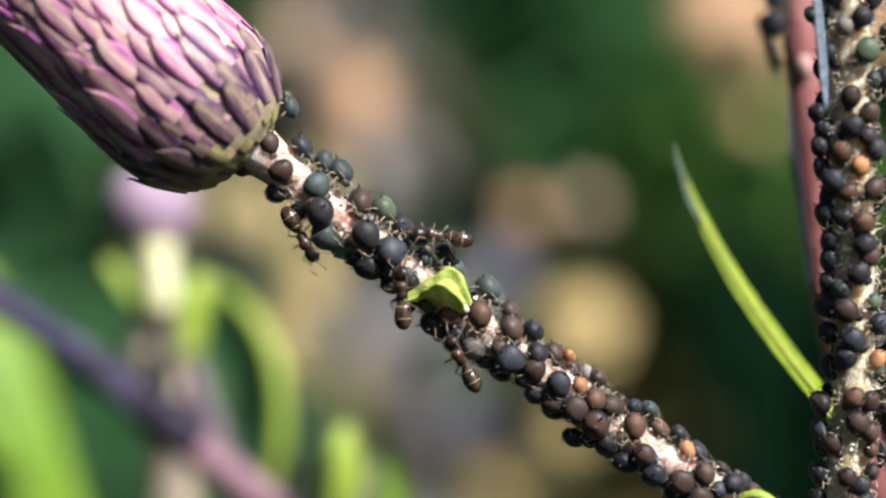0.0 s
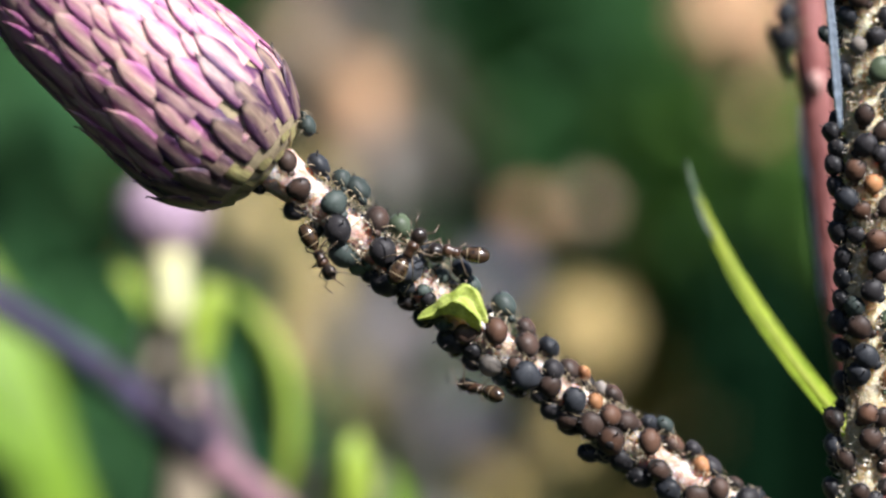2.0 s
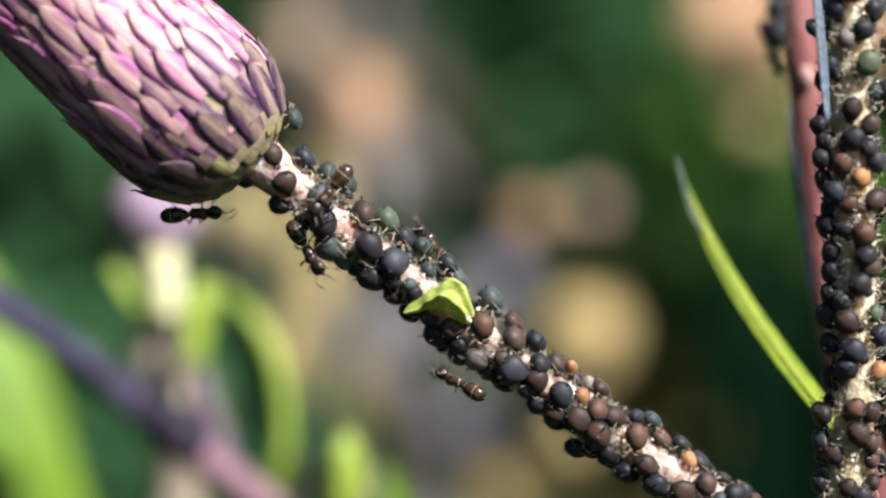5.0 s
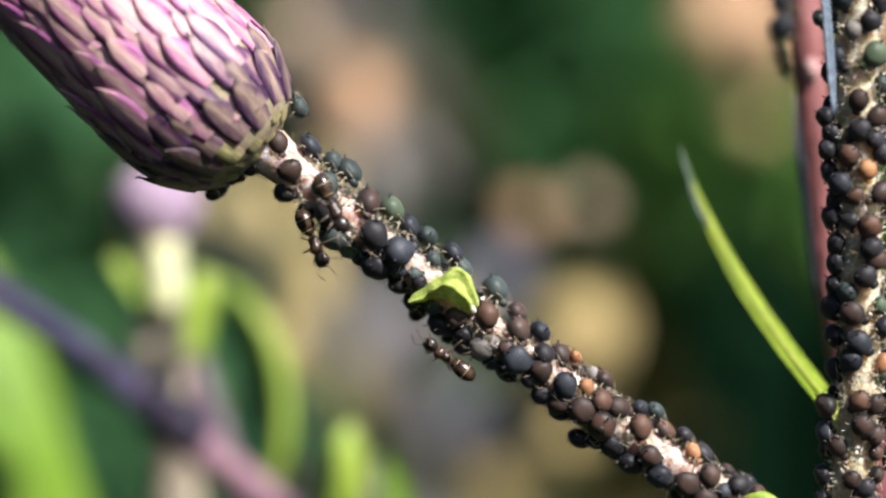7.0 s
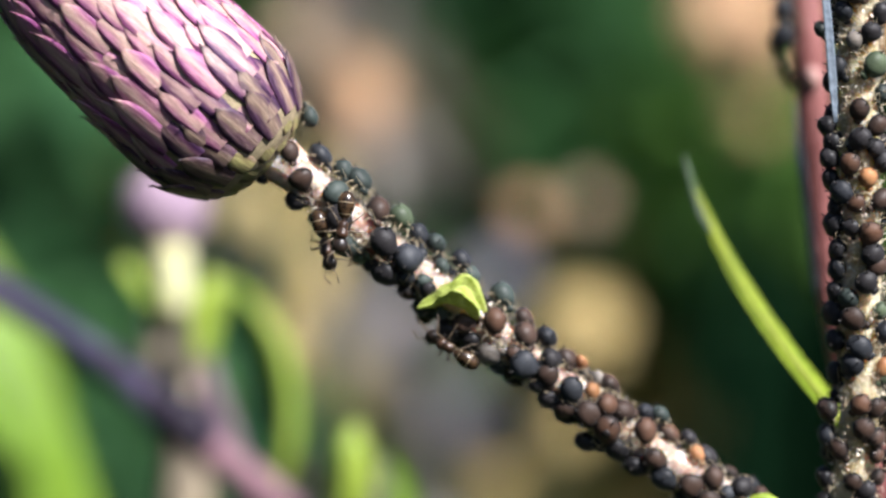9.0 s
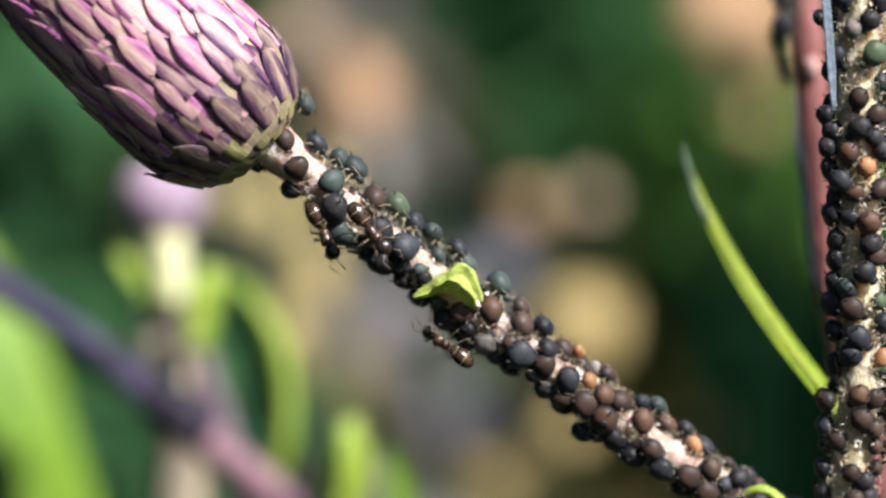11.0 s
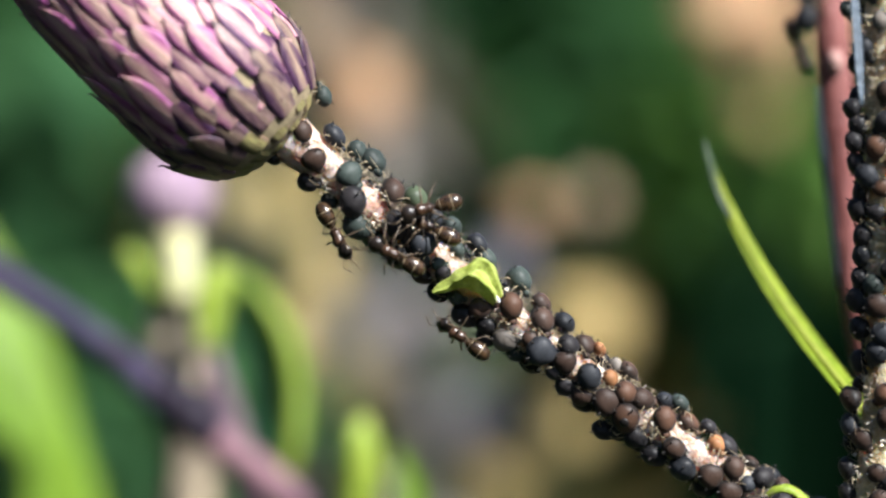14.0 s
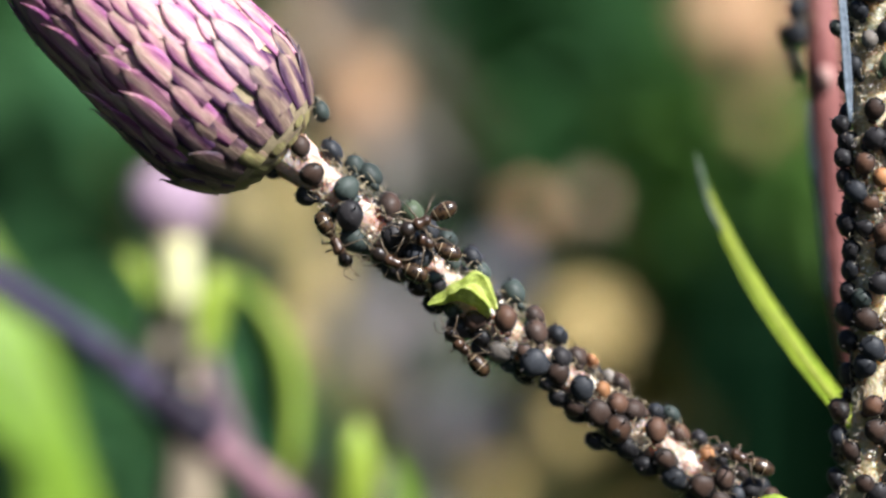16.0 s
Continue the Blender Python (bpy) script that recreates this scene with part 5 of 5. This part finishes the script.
def build_ant(label):
    """A worker ant, about 5 mm long: head along x, back along z; the place is the middle of its thorax."""
    ob = thing("ant", label, "ant", "ants on the thistle")
    L = 1.02 * MM
    prof = ((-0.80, 0.12), (-0.72, 0.24), (-0.52, 0.33), (-0.30, 0.31), (-0.10, 0.31), (0.15, 0.38), (0.36, 0.39), (0.55, 0.30), (0.68, 0.15))
    part("thorax", turned([(x * L, r * 1.35 * L, r * 1.4 * L, (0.06 * math.sin(3 * x)) * L) for x, r in prof], 16), M["ant_red"], ob)
    head = part("head", egg(0.68 * L, 0.66 * L, 0.52 * L, 1.14 * L, 0.0, -0.14, 12, 18), M["ant_head"], ob)
    for sg in (-1, 1):
        part("eye", egg(0.10 * L, 0.04 * L, 0.09 * L, 0, 0, 0, 6, 10), M["limb_tip"], head).location = Vector((1.18 * L, sg * 0.60 * L, 0.14 * L))
        part("mandible", limb([(1.64 * L, sg * 0.18 * L, -0.08 * L), (1.88 * L, sg * 0.16 * L, -0.12 * L), (1.94 * L, sg * 0.02 * L, -0.14 * L)], [0.07 * L, 0.05 * L, 0.02 * L]), M["ant_red"], head)
    part("petiole", turned([(-1.02 * L, 0.06 * L, 0.09 * L, 0), (-0.95 * L, 0.13 * L, 0.24 * L, 0.06 * L), (-0.86 * L, 0.12 * L, 0.2 * L, 0.05 * L), (-0.74 * L, 0.08 * L, 0.08 * L, 0)], 12), M["ant_red"], ob)
    part("gaster", egg(1.16 * L, 0.70 * L, 0.66 * L, -1.98 * L, -0.05 * L, 0.12, 16, 22), M["ant"], ob, "glossy banded gaster")
    limbs = []
    for sg in (-1, 1):
        a = part("antenna", limb([(0, 0, 0), (0.55 * L, sg * 0.50 * L, 0.25 * L), (0.72 * L, sg * 0.58 * L, 0.22 * L), (1.35 * L, sg * 0.50 * L, -0.15 * L)], [0.055 * L, 0.042 * L, 0.055 * L, 0.06 * L]), M["ant_leg"], ob)
        a.location = Vector((1.50 * L, sg * 0.22 * L, 0.14 * L))
        limbs.append((a, sg, 0.0, 14))
        for k, (x, y, z, fan) in enumerate(HIPS):
            c, s = math.cos(radians(fan)), math.sin(radians(fan))
            def out(r, up, lag=0.0):
                return ((r * s + lag) * L, sg * r * c * L, up * L)
            leg = part("leg", limb([(0, 0, 0), out(0.32, -0.10), out(0.95, 0.42), out(1.55, -0.30), out(2.05, -0.72, 0.15 * s)], [0.10 * L, 0.095 * L, 0.075 * L, 0.05 * L, 0.028 * L]), M["ant_leg"], ob)
            leg.location = Vector((x * L, sg * y * L, -z * L))
            limbs.append((leg, sg, math.pi * ((k + (sg > 0)) % 2), 18))
    return ob, limbs


ANT_ROWS = {
    "dark ant hanging at the underside of the branch, tending aphids": (
        (0.0, pose(-0.01105, 0.00022, 0.80059, 140.0, 58.0, 0.0)),
        (1.5, pose(-0.01109, -0.00011, 0.80058, 140.0, 60.0, 0.0)),
        (3.5, pose(-0.01100, 0.00022, 0.80057, 140.0, 57.0, 0.0)),
        (7.0, pose(-0.01079, 0.00001, 0.80022, 135.0, 64.0, 0.0)),
        (9.0, pose(-0.01081, -0.00040, 0.80061, 130.0, 75.0, 0.0)),
        (11.5, pose(-0.01043, -0.00017, 0.80047, 140.0, 62.0, 0.0)),
        (12.5, pose(-0.01128, 0.00009, 0.80047, 140.0, 70.0, 0.0)),
        (13.0, pose(-0.01097, 0.00001, 0.80028, 140.0, 64.0, 0.0)),
        (14.5, pose(-0.01087, -0.00048, 0.79998, 140.0, 60.0, 0.0)),
        (16.0, pose(-0.01070, -0.00042, 0.80038, 140.0, 58.0, 0.0)),
    ),
    "dark ant among aphids on the upper side of the branch": (
        (0.0, pose(-0.00072, 0.00013, 0.80113, -35.0, -8.0, 180.0)),
        (0.5, pose(-0.00072, 0.00007, 0.80111, -35.0, -10.0, 180.0)),
        (1.5, pose(-0.00072, -0.00012, 0.80121, -35.0, -4.0, 180.0)),
        (2.5, pose(-0.00073, -0.00002, 0.80117, -35.0, -9.0, 180.0)),
        (3.5, pose(-0.00079, 0.00017, 0.80139, -35.0, -2.0, 180.0)),
        (4.2, pose(-0.00087, 0.00020, 0.80133, -35.0, -10.0, 180.0)),
        (5.2, pose(-0.00125, 0.00309, 0.80147, 5.0, -60.0, 180.0)),
        (6.3, pose(-0.00122, 0.00600, 0.79680, -120.0, -60.0, 0.0)),
        (9.2, pose(-0.00092, 0.00600, 0.79650, -110.0, -40.0, 0.0)),
        (11.5, pose(-0.00128, 0.00597, 0.79700, 50.0, -70.0, 180.0)),
        (12.2, pose(-0.00228, 0.00215, 0.80128, -10.0, -40.0, 180.0)),
        (12.6, pose(-0.00322, -0.00042, 0.80241, -50.0, -30.0, 180.0)),
        (13.0, pose(-0.00308, -0.00086, 0.80253, -50.0, -45.0, 180.0)),
        (14.0, pose(-0.00402, -0.00115, 0.80118, -55.0, -25.0, 180.0)),
        (14.5, pose(-0.00406, -0.00117, 0.80080, -55.0, -20.0, 180.0)),
        (15.2, pose(-0.00397, -0.00118, 0.80098, -55.0, -18.0, 180.0)),
        (16.0, pose(-0.00366, -0.00115, 0.80090, -50.0, -22.0, 180.0)),
    ),
    "glossy dark brown ant running over the aphids": (
        (0.0, pose(-0.00326, -0.00127, 0.79678, -125.0, -88.0, 180.0)),
        (0.5, pose(-0.00380, -0.00124, 0.79728, 60.0, -85.0, 0.0)),
        (1.0, pose(-0.00364, -0.00155, 0.79842, 80.0, -60.0, 0.0)),
        (1.5, pose(-0.00417, -0.00175, 0.80016, 90.0, -30.0, 0.0)),
        (2.0, pose(-0.00385, -0.00178, 0.80138, 100.0, -60.0, 0.0)),
        (2.4, pose(-0.00347, -0.00079, 0.80264, -40.0, -80.0, 180.0)),
        (2.6, pose(-0.00460, 0.00440, 0.80060, -20.0, -50.0, 180.0)),
        (2.9, pose(-0.00600, 0.00440, 0.80150, -10.0, -30.0, 180.0)),
        (3.15, pose(-0.00760, 0.00400, 0.80360, -15.0, -40.0, 180.0)),
        (3.3, pose(-0.00770, 0.00150, 0.80590, -25.0, -55.0, 180.0)),
        (3.5, pose(-0.00779, -0.00177, 0.80745, -35.0, -65.0, 180.0)),
        (3.8, pose(-0.00871, -0.00195, 0.80669, -45.0, -0.0, 180.0)),
        (4.0, pose(-0.00925, -0.00219, 0.80603, -55.0, 32.0, 180.0)),
        (4.2, pose(-0.00931, -0.00239, 0.80575, -60.0, 35.0, 180.0)),
        (5.2, pose(-0.00958, -0.00301, 0.80483, -90.0, 55.0, 180.0)),
        (6.3, pose(-0.00983, -0.00346, 0.80379, -100.0, 75.0, 180.0)),
        (7.0, pose(-0.00911, -0.00343, 0.80299, 80.0, 64.0, 0.0)),
        (7.6, pose(-0.00900, -0.00352, 0.80319, 80.0, 60.0, 0.0)),
        (8.2, pose(-0.00827, -0.00366, 0.80345, 80.0, 62.0, 0.0)),
        (9.0, pose(-0.00936, -0.00356, 0.80203, -100.0, 82.0, 180.0)),
        (10.2, pose(-0.00803, -0.00353, 0.80111, 80.0, 70.0, 0.0)),
        (11.5, pose(-0.00607, -0.00298, 0.80067, 80.0, 48.0, 0.0)),
        (12.0, pose(-0.00626, -0.00254, 0.80064, -100.0, 70.0, 180.0)),
        (12.5, pose(-0.00561, -0.00204, 0.79821, -110.0, 20.0, 180.0)),
        (13.0, pose(-0.00623, -0.00156, 0.79752, -115.0, -28.0, 180.0)),
        (14.0, pose(-0.00675, -0.00173, 0.79893, -115.0, -30.0, 180.0)),
        (14.5, pose(-0.00653, -0.00179, 0.79908, -110.0, -32.0, 180.0)),
        (15.2, pose(-0.00643, -0.00180, 0.79909, -110.0, -32.0, 180.0)),
        (16.0, pose(-0.00625, -0.00176, 0.79925, -110.0, -25.0, 180.0)),
    ),
    "dark ant clinging under the branch beside the aphids": (
        (0.0, pose(0.00126, -0.00002, 0.79141, -135.0, -62.0, 180.0)),
        (0.5, pose(0.00127, -0.00009, 0.79152, -135.0, -62.0, 180.0)),
        (1.0, pose(0.00136, -0.00020, 0.79144, -135.0, -58.0, 180.0)),
        (1.5, pose(0.00127, 0.00160, 0.79011, -150.0, -10.0, 132.0)),
        (2.5, pose(0.00144, 0.00166, 0.79014, -150.0, -12.0, 132.0)),
        (3.5, pose(0.00191, 0.00173, 0.79019, -150.0, -16.0, 132.0)),
        (4.0, pose(0.00103, 0.00178, 0.78998, -150.0, -18.0, 132.0)),
        (4.2, pose(0.00093, 0.00178, 0.78998, -150.0, -18.0, 132.0)),
        (6.3, pose(-0.00014, 0.00042, 0.79137, -150.0, -40.0, 180.0)),
        (7.0, pose(-0.00058, 0.00051, 0.79159, -150.0, -38.0, 180.0)),
        (8.0, pose(-0.00073, 0.00049, 0.79181, -145.0, -40.0, 180.0)),
        (9.0, pose(-0.00108, 0.00027, 0.79275, -140.0, -34.0, 180.0)),
        (11.5, pose(-0.00106, 0.00055, 0.79210, -150.0, -38.0, 180.0)),
        (12.5, pose(-0.00123, 0.00058, 0.79210, -150.0, -36.0, 180.0)),
        (13.0, pose(-0.00177, 0.00065, 0.79277, -150.0, -37.0, 180.0)),
        (13.5, pose(-0.00175, 0.00050, 0.79288, -150.0, -35.0, 180.0)),
        (14.5, pose(-0.00096, 0.00022, 0.79205, -150.0, -40.0, 180.0)),
        (15.2, pose(-0.00097, 0.00022, 0.79225, -150.0, -42.0, 180.0)),
        (16.0, pose(-0.00061, 0.00025, 0.79247, -150.0, -48.0, 180.0)),
    ),
    "dark ant climbing over other ants and aphids": (
        (0.0, pose(0.00100, 0.00610, 0.79520, -115.0, -60.0, 0.0)),
        (6.3, pose(0.00110, 0.00610, 0.79510, -120.0, -60.0, 0.0)),
        (9.2, pose(0.00121, 0.00610, 0.79500, -115.0, -60.0, 0.0)),
        (12.2, pose(-0.00006, 0.00577, 0.79640, 50.0, -60.0, 180.0)),
        (12.6, pose(-0.00062, 0.00185, 0.80046, -10.0, 20.0, 180.0)),
        (13.0, pose(-0.00184, -0.00125, 0.80184, 110.0, 38.0, 0.0)),
        (13.5, pose(-0.00278, -0.00204, 0.80206, -70.0, 80.0, 180.0)),
        (14.0, pose(-0.00412, -0.00194, 0.80234, -80.0, 15.0, 180.0)),
        (14.5, pose(-0.00435, -0.00193, 0.80240, -80.0, 12.0, 180.0)),
        (16.0, pose(-0.00400, -0.00210, 0.80239, -85.0, 28.0, 180.0)),
    ),
    "dark ant crawling on the shaded underside of the bud": (
        (0.0, pose(-0.02286, 0.01000, 0.81185, 90.0, 70.0, 180.0)),
        (2.6, pose(-0.02400, 0.00950, 0.80925, 95.0, 80.0, 180.0)),
        (3.2, pose(-0.02310, 0.00750, 0.80611, 150.0, 45.0, 20.0)),
        (3.4, pose(-0.02233, 0.00550, 0.80470, 155.0, 30.0, 10.0)),
        (3.6, pose(-0.02134, 0.00300, 0.80329, 160.0, 16.0, 0.0)),
        (3.9, pose(-0.02123, 0.00280, 0.80344, 160.0, 3.0, 0.0)),
        (4.2, pose(-0.02130, 0.00280, 0.80352, 160.0, 0.0, 0.0)),
        (5.2, pose(-0.01950, 0.00260, 0.80380, 160.0, -6.0, 0.0)),
        (6.3, pose(-0.01754, 0.00250, 0.80427, 160.0, -14.0, 0.0)),
        (6.6, pose(-0.01709, 0.00280, 0.80482, 160.0, -20.0, 5.0)),
        (6.9, pose(-0.01741, 0.00420, 0.80531, 165.0, -25.0, 30.0)),
        (7.2, pose(-0.01761, 0.00650, 0.80660, 175.0, -45.0, 30.0)),
        (9.2, pose(-0.01768, 0.00900, 0.80820, -150.0, -60.0, 10.0)),
        (16.0, pose(-0.01804, 0.00950, 0.80804, -150.0, -60.0, 10.0)),
    ),
    "small ant on the red stem, out of focus": (
        (0.0, pose(0.02926, 0.02350, 0.81789, 160.0, 72.0, 0.0)),
        (3.5, pose(0.02924, 0.02350, 0.81865, 160.0, 66.0, 0.0)),
        (7.0, pose(0.02949, 0.02350, 0.81771, 160.0, 75.0, 0.0)),
        (9.0, pose(0.02961, 0.02350, 0.81727, 160.0, 70.0, 0.0)),
        (12.5, pose(0.02939, 0.02350, 0.81673, 160.0, 78.0, 0.0)),
        (14.5, pose(0.02906, 0.02350, 0.81729, 160.0, 66.0, 0.0)),
        (16.0, pose(0.02924, 0.02350, 0.81794, 160.0, 70.0, 0.0)),
    ),
    "small dark ant coming round the branch near its foot": (
        (0.0, pose(0.02699, 0.00480, 0.77586, 30.0, -30.0, 180.0)),
        (9.0, pose(0.02717, 0.00480, 0.77618, 30.0, -30.0, 180.0)),
        (14.0, pose(0.02609, 0.00430, 0.77636, 20.0, -30.0, 180.0)),
        (15.0, pose(0.02481, 0.00280, 0.77926, -0.0, -40.0, 180.0)),
        (15.5, pose(0.02350, 0.00130, 0.78200, -20.0, -30.0, 180.0)),
        (16.0, pose(0.02201, 0.00109, 0.78381, -30.0, -22.0, 180.0)),
    ),
}
ANTS = [(build_ant(label), rows) for label, rows in ANT_ROWS.items()]


def motions():
    """The ants wander over the stem; legs and feelers swing, faster where the ant runs."""
    for k, ((ant, limbs), rows) in enumerate(ANTS):
        walk(ant, rows)
        ts = [r[0] for r in rows]
        way = np.cumsum([0] + [(b[1].translation - a[1].translation).length / MM for a, b in zip(rows, rows[1:])])
        for j, (ob, sg, phase, reach) in enumerate(limbs):
            home = Vector(ob.location)
            steps = []
            for i in range(81):
                t = i * 0.2
                gone = float(np.interp(t, ts, way))
                idle = 0.45 * math.sin(t * (2.1 + 0.37 * j) + k * 1.7 + j)
                swing = reach * (0.75 * math.sin(gone * 2.6 + phase) + 0.6 * idle) * sg
                lift = 7 * math.sin(gone * 2.6 + phase + 1.3) * sg + 3 * idle
                steps.append((t, Matrix.Translation(home) @ pose(0, 0, 0, lift, 0, swing)))
            walk(ob, steps)


motions()
